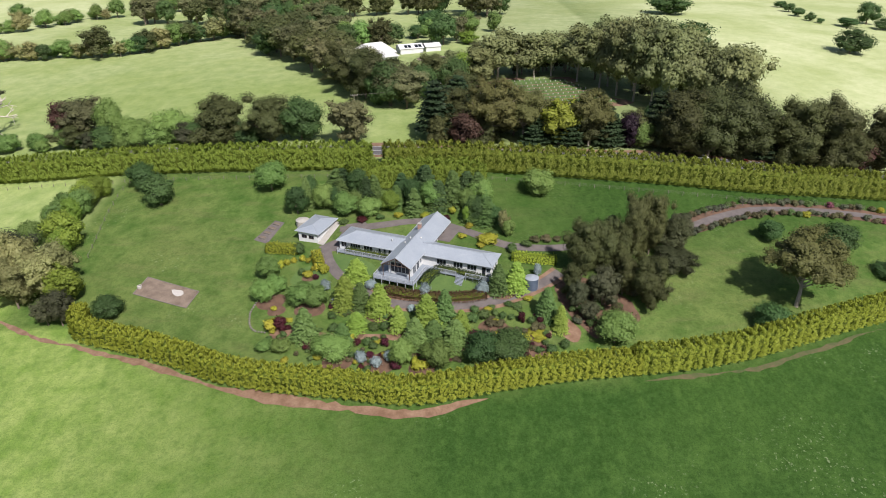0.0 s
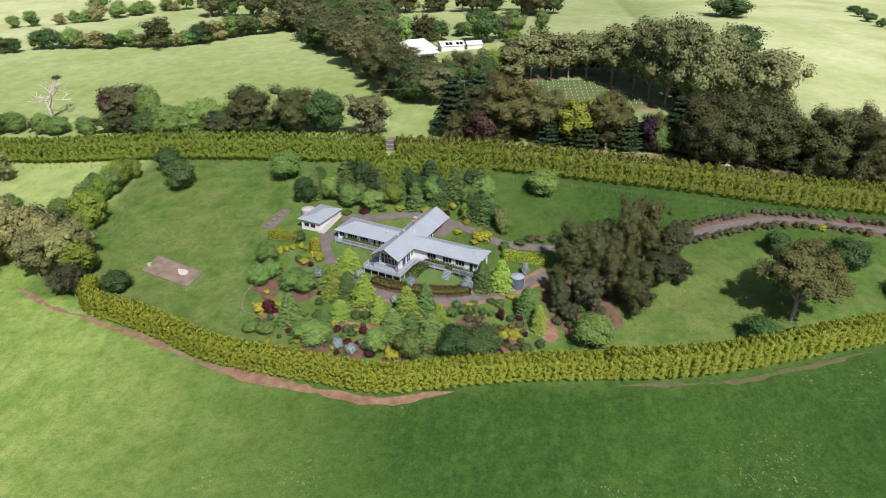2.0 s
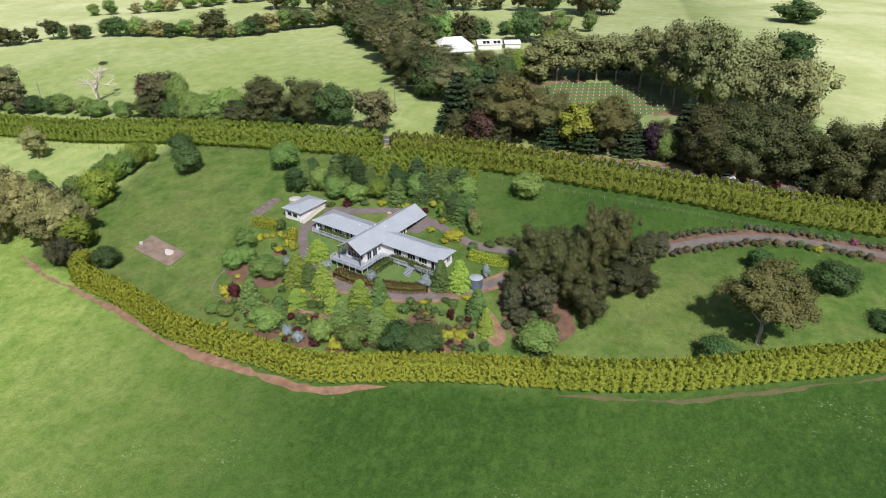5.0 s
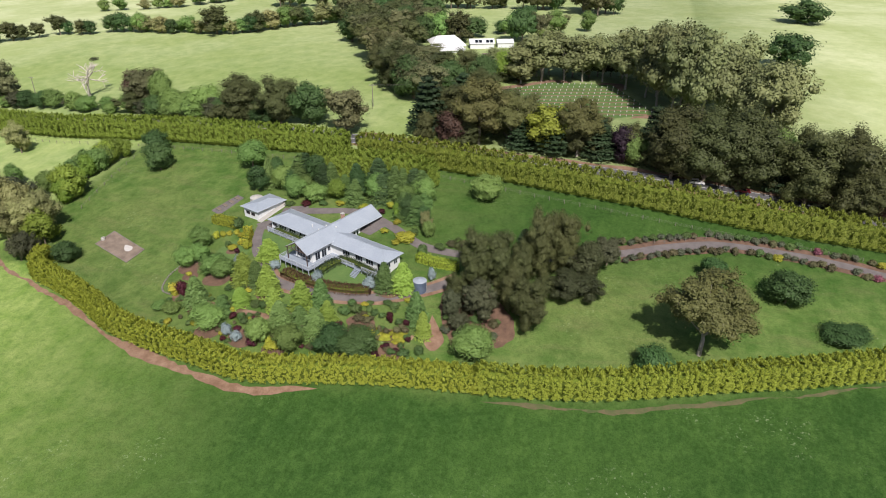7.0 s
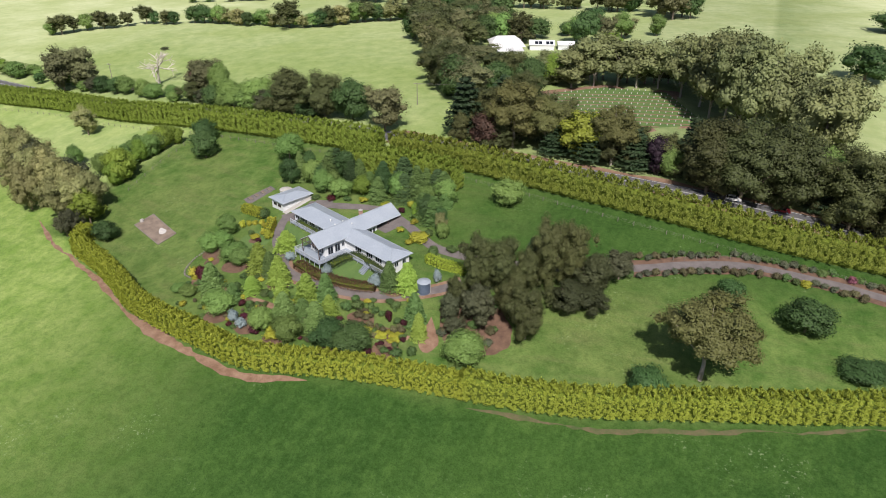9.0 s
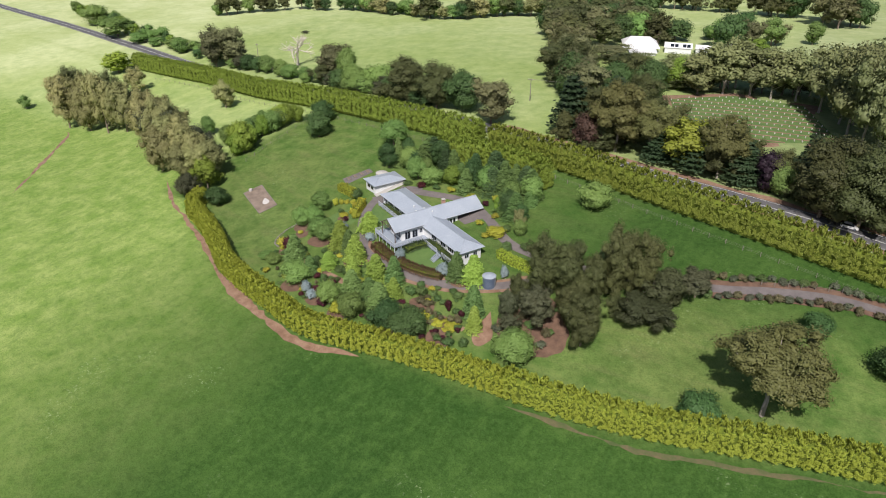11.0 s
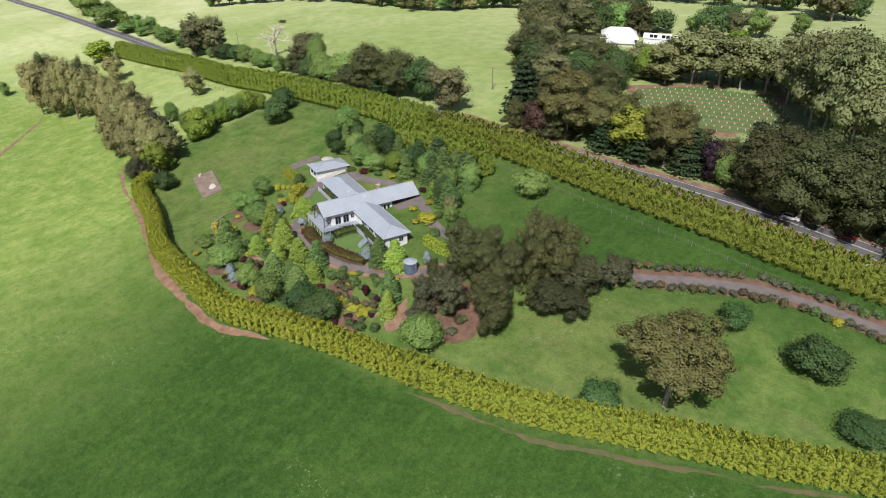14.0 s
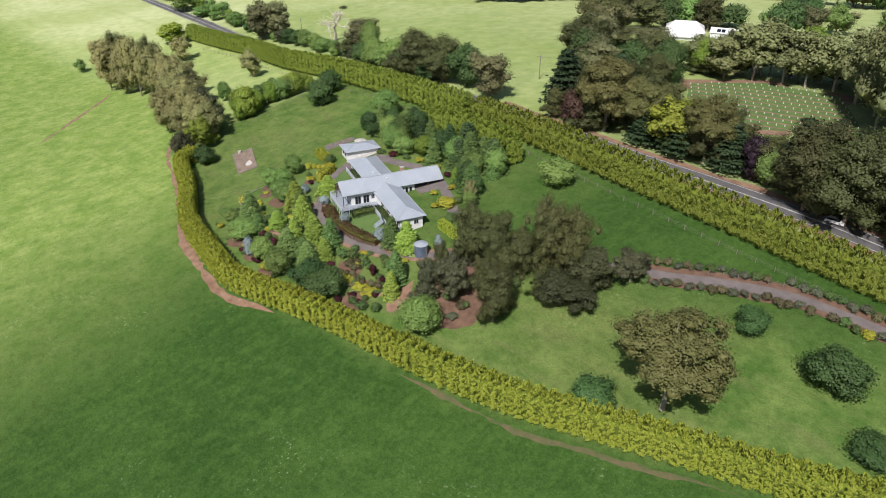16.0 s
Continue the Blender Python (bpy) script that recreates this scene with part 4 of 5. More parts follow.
plant("round_dark", 127.5, 366, 16, 11)
for spot in [(15.8, 293.9, 15, 6.7), (23.4, 300.1, 20.8, 7.8), (32.4, 304.7, 19.2, 7.9), (39.9, 305.5, 18.8, 6.9), (47.9, 309.5, 18.3, 6.8), (57.8, 301, 23.7, 7.6), (66, 293.2, 25.5, 7.2), (70.6, 281.1, 30, 7.6), (75.9, 274.2, 31.6, 7.5), (81.1, 267.7, 32.1, 7.3), (86.1, 261.6, 32.6, 7.6), (93.3, 260, 30.5, 7.6), (100, 257.1, 27.8, 7.7), (106.3, 250.5, 27.9, 8), (55.5, 317.8, 18.2, 7.2), (72.9, 308.5, 25.6, 7.5), (84, 292.5, 28.2, 7.2), (98.2, 287.6, 27.5, 7.6)]:
    plant("gum_tall", *spot)
for spot in [(110.6, 271.8, 24.3, 7.4)]:
    plant("gum_tall", *spot)
for spot in [(-28.2, 143.6, 2.8, 1.4), (-17.1, 142.3, 2.8, 1.4), (-4.2, 139.1, 3.5, 1.4), (9.1, 139.3, 3.8, 1.6), (22.7, 145.8, 3.9, 1), (-7.2, 133.7, 2.1, 0.9), (-17.4, 119.1, 3.1, 1.3), (-14, 117.6, 2.8, 1.3), (-11.4, 119.3, 2.6, 1.1), (-25.6, 137.9, 2, 0.7)]:
    plant("spruce", *spot)
for spot in [(-36.6, 130.7, 3.8, 1.6), (-18.6, 124.1, 1.6, 1), (-12.5, 123.4, 2.1, 1), (-25.8, 136.3, 1.6, 0.8), (-31, 147.4, 1.7, 0.8), (17.6, 130.3, 3, 0.9), (-15.6, 120.7, 0.9, 1.1), (-12.8, 120.5, 1, 1), (-9.9, 116.9, 1.9, 1.3), (21.5, 122.9, 0.8, 0.7), (18.4, 123, 0.9, 0.6), (-3.3, 132.6, 1.8, 1), (21.6, 129.8, 2.3, 0.8)]:
    plant("shrub_maroon", *spot)
for spot in [(-29.5, 149.6, 2.9, 1), (-41, 153.5, 2.4, 0.9), (-39.6, 154.6, 1.7, 0.9), (-38, 155.1, 1.4, 0.9), (-35.8, 155.4, 1.6, 0.9), (-33.8, 154.3, 1.6, 0.8), (-32, 150.9, 1.6, 0.8), (-28.9, 150.4, 1.9, 0.8), (-33.4, 148.8, 1.6, 1.5), (-4.6, 116.5, 2.2, 1.8), (-6, 117.5, 2.6, 0.8), (-39.7, 137.9, 1, 0.9), (-39, 131, 3.1, 1.9), (11.4, 159.5, 2.2, 2.7), (19.8, 137.5, 1, 1.2), (2.5, 172.4, 2.3, 1.2)]:
    plant("shrub_gold", *spot)
for spot in [(-37.4, 158.6, 3, 1.8), (-34.9, 149.7, 2.2, 0.9), (-24.3, 129.5, 1.7, 0.9), (-24.8, 129.4, 1.5, 1.3), (-21.3, 128.4, 1.8, 0.9), (-15.6, 128.9, 1.4, 1.4), (-13.1, 128.6, 2.1, 1.1), (-18.3, 130, 1.8, 1), (9, 131.1, 2.5, 1.5), (6.5, 130.2, 2.2, 1.5), (11.7, 132.5, 1.4, 0.9), (13.5, 131.8, 1.4, 1), (15.4, 131.2, 1.5, 0.9), (11.1, 134.7, 0.7, 1), (15.1, 135.5, 1, 1.2), (19.8, 130.3, 1.7, 1), (17, 135.1, 1.3, 1.3), (7.2, 133.5, 1.4, 1.2), (-16.5, 124.3, 1.9, 1), (-10.1, 119.5, 1.6, 1.1)]:
    plant("shrub_green", *spot)
for spot in [(23.3, 122.2, 1.6, 1.5), (26.5, 123.8, 2.1, 1.1), (20.8, 121.9, 1.3, 1.1), (25.9, 128.2, 1, 1), (21.1, 157.4, 1.8, 1.4), (17.3, 155, 2.6, 1.4), (22.3, 124.3, 1.3, 0.9)]:
    plant("shrub_green", *spot)
for spot in [(10.6, 129, 1.8, 1.4), (12.7, 129.4, 1.4, 1.4), (16.3, 127.1, 1.8, 0.6), (17.9, 126.9, 1.7, 0.7), (14.5, 127.1, 1.9, 0.9), (12.6, 126.8, 1.5, 0.7), (20.1, 127.7, 1.9, 0.9), (21.8, 128.2, 1.9, 0.9), (-10.7, 143.3, 0.9, 0.4), (23.5, 159.8, 1.4, 1.5), (26.4, 160, 1.7, 1.6), (29.4, 160.5, 1.1, 1.3)]:
    plant("shrub_brown", *spot)

hedge("hedge", FRONT_HEDGE[:13] + [(41.2, 118.45)], 5.2, 3.8, 0.58, 24, 0.33, "hedge", "long clipped golden cypress hedge on the field's edge")
hedge("hedge", [(40.7, 118.5)] + FRONT_HEDGE[13:], 6.4, 3.5, 0.60, 24, 0.35, "hedge_green", "taller clipped golden-green cypress hedge on the field's edge")
for run in (BACK_HEDGE[:7] + [(-22.5, 201.5)], [(-17.5, 200.9)] + BACK_HEDGE[8:]):
    hedge("hedge", run, 8.3, 4.6, 0.90, 19, 0.50, "hedge_back", "tall clipped green cypress hedge along the road", 0.20)
hedge("hedge", [(-27, 187.6), (-18, 188.6), (-8, 188.8), (2, 188.0), (7, 187.0), (11, 185.0)], 8.3, 4.4, 0.80, 20, 0.46, "hedge_back", "short clipped cypress hedge behind the garden")
hedge("hedge", [(17.5, 151.6), (22, 150.8), (27.5, 150.6)], 2.3, 1.9, 0.36, 16, 0.18, "hedge", "clipped bright green garden hedge")
hedge("hedge", [(-45.5, 160.6), (-41.5, 159.6), (-37.8, 158.4)], 2.4, 2.4, 0.38, 16, 0.20, "shrub_gold", "clipped golden-yellow hedge beside the garage")
hedge("hedge", [(-32.2, 155.6), (-31.2, 153.2), (-30.6, 150.6)], 2.4, 2.2, 0.38, 16, 0.20, "shrub_gold", "clipped golden-yellow hedge beside the gravel path")
hedge("hedge", [(-24.4, 157.2), (-19, 155.4), (-13.5, 153.2), (-10.5, 151.2)], 1.3, 1.9, 0.32, 14, 0.17, "box", "low dark clipped hedge below the veranda")
hedge("hedge", [(-4.6, 142.4), (-3.4, 145), (0, 147.6), (5, 145.6), (11, 142.4)], 1.4, 2.6, 0.32, 14, 0.17, "box", "low dark rounded hedge below the veranda")
hedge("hedge", [(-13.4, 140.6), (-8.5, 138.6), (-4.5, 137.8), (0.5, 137.2), (6, 137.4), (9.5, 138.2)], 1.5, 3.0, 0.34, 15, 0.18, "brown_bed", "low band of russet-brown shrubs above the path")

# ---------------------------------------------------------------- the house
HOUSE = Matrix.Translation((-11.1, 142.9, 0)) @ Matrix.Rotation(radians(-20.65), 4, "Z")
FLOOR, EAVE, RIDGE = 8.35, 11.85, 14.10


def plan(x, y):
    """A place in the house's own plan, in the world."""
    v = HOUSE @ Vector((x, y, 0))
    return v.x, v.y


def window(parent, at, along, out, w, z0, z1, lights, trim="trim"):
    """A window unit on a wall: frame with mullions, one pane for each light. along, out: unit directions in plan."""
    a, o, p = Vector((*along, 0)), Vector((*out, 0)), Vector((*at, 0))

    def piece(bm, u0, u1, h0, h1, d0, d1):
        c = [p + a * u + o * d for u, d in ((u0, d0), (u1, d0), (u1, d1), (u0, d1))]
        lo = [bm.verts.new((v.x, v.y, h0)) for v in c]
        hi = [bm.verts.new((v.x, v.y, h1)) for v in c]
        bm.faces.new(lo[::-1]), bm.faces.new(hi)
        for i in range(4):
            j = (i + 1) % 4
            bm.faces.new((lo[i], lo[j], hi[j], hi[i]))

    bm = bmesh.new()
    t = 0.07
    piece(bm, -w / 2, w / 2, z0, z0 + t, -0.02, 0.08)
    piece(bm, -w / 2, w / 2, z1 - t, z1, -0.02, 0.06)
    for i in range(lights + 1):
        u = -w / 2 + t / 2 + (w - t) * i / lights
        piece(bm, u - t / 2, u + t / 2, z0 + t, z1 - t, -0.02, 0.06)
    frame_part = part("window", bm, trim, parent)
    for i in range(lights):
        u = -w / 2 + t / 2 + (w - t) * i / lights
        bm = bmesh.new()
        piece(bm, u + t / 2, u + (w - t) / lights - t / 2, z0 + t, z1 - t, 0.0, 0.02)
        part("pane", bm, "glass", frame_part)
    return frame_part


def gable_wall(x0, x1, y0, y1, z0, eave, ridge):
    bm = bmesh.new()
    c = (x0 + x1) / 2
    prof = [(x0, z0), (x1, z0), (x1, eave), (c, ridge), (x0, eave)]
    f = [bm.verts.new((x, y0, z)) for x, z in prof]
    b = [bm.verts.new((x, y1, z)) for x, z in prof]
    bm.faces.new(f), bm.faces.new(b[::-1])
    for i in range(5):
        j = (i + 1) % 5
        bm.faces.new((f[j], f[i], b[i], b[j]))
    return bm


def hip_roof(parent, x0, x1, y0, y1, eave, rise, hip_low, hip_high, turned=False):
    """Low hipped roof: four plates that meet on a ridge along x (or along y, turned)."""
    def at(p):
        return (p[1], p[0], p[2]) if turned else p
    run = (y1 - y0) / 2
    c = (y0 + y1) / 2
    ra, rb = (x0 + run if hip_low else x0), (x1 - run if hip_high else x1)
    a, b, d, e = [at(v) for v in ((x0, y0, eave), (x1, y0, eave), (x1, y1, eave), (x0, y1, eave))]
    p, q = at((ra, c, eave + rise)), at((rb, c, eave + rise))
    part("roof", slab([a, b, q, p], 0.10), "roof", parent)
    part("roof", slab([d, e, p, q], 0.10), "roof", parent)
    if hip_high:
        part("roof", slab([b, d, q], 0.10), "roof", parent)
    if hip_low:
        part("roof", slab([e, a, p], 0.10), "roof", parent)
    caps = bmesh.new()
    for u, v in [(p, q)] + ([(q, b), (q, d)] if hip_high else []) + ([(p, a), (p, e)] if hip_low else []):
        add_tube(caps, (u[0], u[1], u[2] + 0.02), (v[0], v[1], v[2] + 0.02), 0.07, 0.07, 6)
    part("ridge_cap", caps, "roof", parent)
    gut = bmesh.new()
    for lo, hi in ((y0 - 0.10, y0 - 0.004), (y1 + 0.004, y1 + 0.10)):
        add_box(gut, *at((x0, lo, eave - 0.16)), *at((x1, hi, eave - 0.02)))
    part("gutter", gut, "trim", parent)


house = thing("house", HOUSE, "white weatherboard house with cross-shaped pale steel roof and raised deck", "house")
part("wall", gable_wall(-3.0, 3.0, 2.3, 19.5, 6.2, EAVE - 0.05, RIDGE - 0.25), "wall", house)
part("wall", box(3.02, 8.9, 6.0, 20.6, 14.7, 11.38), "wall", house)
part("wall", box(-19.9, 9.2, 6.6, -3.02, 16.0, 10.96), "wall", house)
for sx in (-1, 1):
    part("roof", slab([(0, -0.2, RIDGE), (0, 27.3, RIDGE), (sx * 3.75, 27.3, EAVE), (sx * 3.75, -0.2, EAVE)], 0.12), "roof", house)
    part("gutter", box(min(sx * 3.76, sx * 3.90), -0.2, EAVE - 0.2, max(sx * 3.76, sx * 3.90), 27.3, EAVE - 0.05), "trim", house)
part("ridge_cap", add_tube(bmesh.new(), (0, -0.22, RIDGE + 0.02), (0, 27.32, RIDGE + 0.02), 0.12, 0.12, 8), "roof", house)
hip_roof(house, 0.6, 21.3, 8.1, 15.4, 11.45, 1.35, False, True)
hip_roof(house, -20.5, -0.6, 8.5, 16.7, 11.02, 1.45, True, False)

# gable front: dark trusses, glazing
for y, col in ((-0.26, "brown"), (27.36, "trim")):
    for sx in (-1, 1):
        bm = slab([(0, y, RIDGE - 0.02), (0, y + 0.05, RIDGE - 0.02), (sx * 3.78, y + 0.05, EAVE - 0.02), (sx * 3.78, y, EAVE - 0.02)], 0.26)
        part("bargeboard", bm, col, house)
truss = bmesh.new()
add_box(truss, -2.9, -0.1, EAVE + 0.02, 2.9, 0.02, EAVE + 0.16)
for x in (-1.6, 0, 1.6):
    add_box(truss, x - 0.06, -0.1, EAVE + 0.16, x + 0.06, 0.02, RIDGE - 0.35 - abs(x) * 0.6)
part("truss", truss, "brown", house, "dark timber gable truss")
window(house, (0, 2.3), (1, 0), (0, -1), 4.8, FLOOR + 0.5, EAVE - 0.35, 5, "wall")
window(house, (0, 2.3), (1, 0), (0, -1), 2.6, EAVE - 0.1, EAVE + 0.9, 3, "wall")
for y in (4.0, 6.2):
    window(house, (3.0, y), (0, 1), (1, 0), 1.6, FLOOR + 0.1, FLOOR + 2.3, 2, "trim")
window(house, (3.0, 8.0), (0, 1), (1, 0), 0.9, FLOOR + 1.0, FLOOR + 2.2, 2, "trim")
for y in (4.0, 6.6):
    window(house, (-3.0, y), (0, 1), (-1, 0), 1.6, FLOOR + 0.1, FLOOR + 2.3, 2, "trim")
for y in (16.2, 17.3, 18.4):
    window(house, (3.0, y), (0, 1), (1, 0), 0.8, FLOOR + 0.8, FLOOR + 2.4, 1, "trim")
for x in (8.1, 12.4, 15.9):
    window(house, (x, 8.9), (1, 0), (0, -1), 2.4, FLOOR + 0.9, FLOOR + 2.35, 3, "trim")
window(house, (18.9, 8.9), (1, 0), (0, -1), 0.9, FLOOR + 0.1, FLOOR + 2.2, 1, "brown")
window(house, (20.0, 8.9), (1, 0), (0, -1), 0.9, FLOOR + 1.0, FLOOR + 2.1, 2, "trim")
for y in (10.5, 13.0):
    window(house, (20.6, y), (0, 1), (1, 0), 1.2, FLOOR + 1.0, FLOOR + 2.2, 2, "trim")
for x, w, n in ((-18.6, 1.6, 2), (-15.4, 2.8, 4), (-11.8, 2.4, 3), (-8.6, 0.7, 1), (-7.2, 0.7, 1), (-5.8, 0.7, 1), (-4.4, 0.7, 1)):
    window(house, (x, 9.2), (1, 0), (0, -1), w, FLOOR + 0.75, FLOOR + 2.15, n, "trim")
for x in (-16, -12, -8, 7, 11, 15):
    window(house, (x, 16.0 if x < 0 else 14.7), (1, 0), (0, 1), 1.5, FLOOR + 0.9, FLOOR + 2.1, 2, "trim")

# carport end of the long roof
for x in (-3.3, 3.3):
    for y in (23.2, 26.8):
        part("post", box(x - 0.12, y - 0.12, 7.6, x + 0.12, y + 0.12, EAVE - 0.1, edge=0.01), "brown", house)
part("ceiling_panel", box(-3.6, 19.6, EAVE - 0.12, 3.6, 27.1, EAVE - 0.06), "brown", house)

# chimney, roof vents
chimney = part("chimney", box(-1.55, 17.2, 12.6, -0.75, 18.0, 14.75, edge=0.02), "brick", house)
part("chimney_cap", box(-1.65, 17.1, 14.75, -0.65, 18.1, 14.87, edge=0.01), "concrete", chimney)
for x, y, z in ((-1.1, 11.5, 13.4), (1.3, 12.6, 13.2), (-6.0, 11.2, 12.1), (-1.6, 9.3, 13.0)):
    v = lathe([(0.09, -0.4), (0.09, 0.35), (0.19, 0.37), (0.19, 0.45), (0.05, 0.55)], 10)
    bmesh.ops.translate(v, vec=(x, y, z), verts=v.verts)
    part("roof_vent", v, "white_roof", house)

# decks on posts, with railings
DECKS = ((-5.5, -1.1, 4.9, 2.3), (3.02, 2.32, 4.9, 8.9), (4.92, 6.7, 20.8, 8.88), (-5.5, 2.32, -3.02, 9.2), (-19.9, 7.5, -5.52, 9.18))
for x0, y0, x1, y1 in DECKS:
    d = part("deck", box(x0, y0, FLOOR - 0.22, x1, y1, FLOOR, edge=0.01), "deck", house)
    boards = bmesh.new()
    k = int((y1 - y0) / 0.3)
    for i in range(k):
        add_box(boards, x0 + 0.02, y0 + i * 0.3 + 0.01, FLOOR + 0.002, x1 - 0.02, y0 + i * 0.3 + 0.28, FLOOR + 0.02)
    tagged(part("decking", boards, "deck", d), kind="stuff")


def railing(x0, y0, x1, y1):
    r = part("railing", box(min(x0, x1) - 0.04, min(y0, y1) - 0.04, FLOOR + 0.95, max(x0, x1) + 0.04, max(y0, y1) + 0.04, FLOOR + 1.02), "trim", house)
    length = math.hypot(x1 - x0, y1 - y0)
    low = box(min(x0, x1) - 0.02, min(y0, y1) - 0.02, FLOOR + 0.14, max(x0, x1) + 0.02, max(y0, y1) + 0.02, FLOOR + 0.19)
    n = int(length / 0.16)
    for i in range(1, n):
        x, y = x0 + (x1 - x0) * i / n, y0 + (y1 - y0) * i / n
        add_box(low, x - 0.015, y - 0.015, FLOOR + 0.19, x + 0.015, y + 0.015, FLOOR + 0.95)
    part("baluster", low, "trim", r)
    n = max(1, round(length / 2.2))
    for i in range(n + 1):
        x, y = x0 + (x1 - x0) * i / n, y0 + (y1 - y0) * i / n
        base = gz(*plan(x, y)) - 0.2
        part("post", box(x - 0.05, y - 0.05, base, x + 0.05, y + 0.05, FLOOR + 1.04), "trim", house)


railing(-5.4, -1.0, 4.8, -1.0)
railing(-5.4, -0.9, -5.4, 7.5)
railing(4.8, -0.9, 4.8, 6.8)
railing(4.9, 6.8, 12.6, 6.8)
railing(15.0, 6.8, 20.7, 6.8)
railing(-19.8, 7.6, -5.5, 7.6)
for x in (-3.4, 3.4):
    part("post", box(x - 0.09, 0.0, 6.3, x + 0.09, 0.18, EAVE - 0.05, edge=0.01), "brown", house)
for i in range(7):
    part("step", box(12.8, 6.68 - 0.3 * (i + 1), FLOOR - 0.18 * (i + 1) - 0.06, 14.8, 6.68 - 0.3 * i, FLOOR - 0.18 * (i + 1)), "deck", house)

# ---------------------------------------------------------------- garage, tanks, sheds
garage = thing("garage", HOUSE, "white detached garage with pale steel hipped roof and roller doors", "garage")
part("wall", box(-32.5, 10.1, 7.0, -26.9, 19.6, 10.85), "wall", garage)
hip_roof(garage, 9.5, 20.2, -33.2, -26.2, 10.92, 0.75, True, True, turned=True)
for y in (12.0, 15.0, 18.0):
    door = part("roller_door", box(-26.92, y - 1.25, 8.0, -26.84, y + 1.25, 10.3), "wall", garage, "white roller door")
    ribs = bmesh.new()
    for i in range(9):
        add_box(ribs, -26.84, y - 1.22, 8.1 + i * 0.24, -26.815, y + 1.22, 8.22 + i * 0.24)
    part("slat", ribs, "wall", door)
for x in (-30.8, -28.7):
    window(garage, (x, 10.1), (1, 0), (0, -1), 1.5, 9.0, 9.95, 2, "brown")
apron = [plan(x, y) for x, y in ((-26.8, 9.6), (-24.9, 9.6), (-24.9, 19.8), (-26.8, 19.8))]
patch("garage_apron", apron, "concrete", 0.10, "pale concrete apron before the garage doors", "paving", rounded=False)


def water_tank(x, y, r, h, material, label):
    t = thing("water_tank", Matrix.Translation((x, y, gz(x, y))), label, "water tank")
    bm = lathe([(r, -0.3), (r, h * 0.25), (r * 1.015, h * 0.27), (r, h * 0.29), (r, h * 0.6), (r * 1.015, h * 0.62), (r, h * 0.64), (r, h), (r * 1.03, h + 0.03)], 32)
    part("shell", bm, material, t)
    part("lid", lathe([(r * 1.04, h + 0.03), (r * 1.0, h + 0.08), (r * 0.5, h + 0.34), (0.3, h + 0.45), (0.28, h + 0.55), (0.05, h + 0.56)], 32), "roof" if material == "tank" else material, t)
    part("pipe", add_tube(bmesh.new(), (r + 0.08, 0, -0.1), (r + 0.08, 0, h), 0.05, 0.05, 8), "concrete", t)


water_tank(*plan(-35.2, 16.8), 1.8, 1.5, "concrete", "round pale concrete water tank behind the garage")
water_tank(20.9, 141.9, 1.6, 2.6, "tank", "round blue-grey steel water tank with domed lid")

# ---------------------------------------------------------------- sand arena, vegetable beds, walls
patch("sand_pad", [(-75.5, 154.4), (-60.3, 147.4), (-61.8, 141.6), (-77.2, 148.2)], "sand", 0.06, "bare sandy rectangle in the paddock", "sand pad", rounded=False)
patch("sand_spot", [(-67.6, 148.8), (-65.8, 148.8), (-64, 147.4), (-64, 146.2), (-65.6, 146.2), (-67, 147.4)], "chalk", 0.075, "patch of white sand", "sand", wobble=0.3)
rails = [(-75.5, 154.4), (-60.3, 147.4), (-61.8, 141.6), (-77.2, 148.2)]
edge_thing = thing("sand_pad_edging", Matrix.Identity(4), "low grey timber edging round the sand", "edging")
for (x0, y0), (x1, y1) in zip(rails, rails[1:] + rails[:1]):
    bm = bmesh.new()
    for i in range(4):
        a, b = i / 4, (i + 1) / 4
        p, q = (x0 + (x1 - x0) * a, y0 + (y1 - y0) * a), (x0 + (x1 - x0) * b, y0 + (y1 - y0) * b)
        add_tube(bm, (*p, gz(*p) + 0.12), (*q, gz(*q) + 0.12), 0.11, 0.11, 6)
    part("sleeper", bm, "timber", edge_thing)
bx, by = -76.2, 150.3
bin_thing = thing("trough", Matrix.Translation((bx, by, gz(bx, by))), "white plastic water trough beside the sand", "trough")
part("tub", lathe([(0.50, -0.1), (0.58, 0.7), (0.52, 0.7), (0.46, 0.3)], 18), "chalk", bin_thing)
part("float_cover", box(-0.35, 0.2, 0.67, 0.35, 0.5, 0.8, edge=0.03), "chalk", bin_thing)

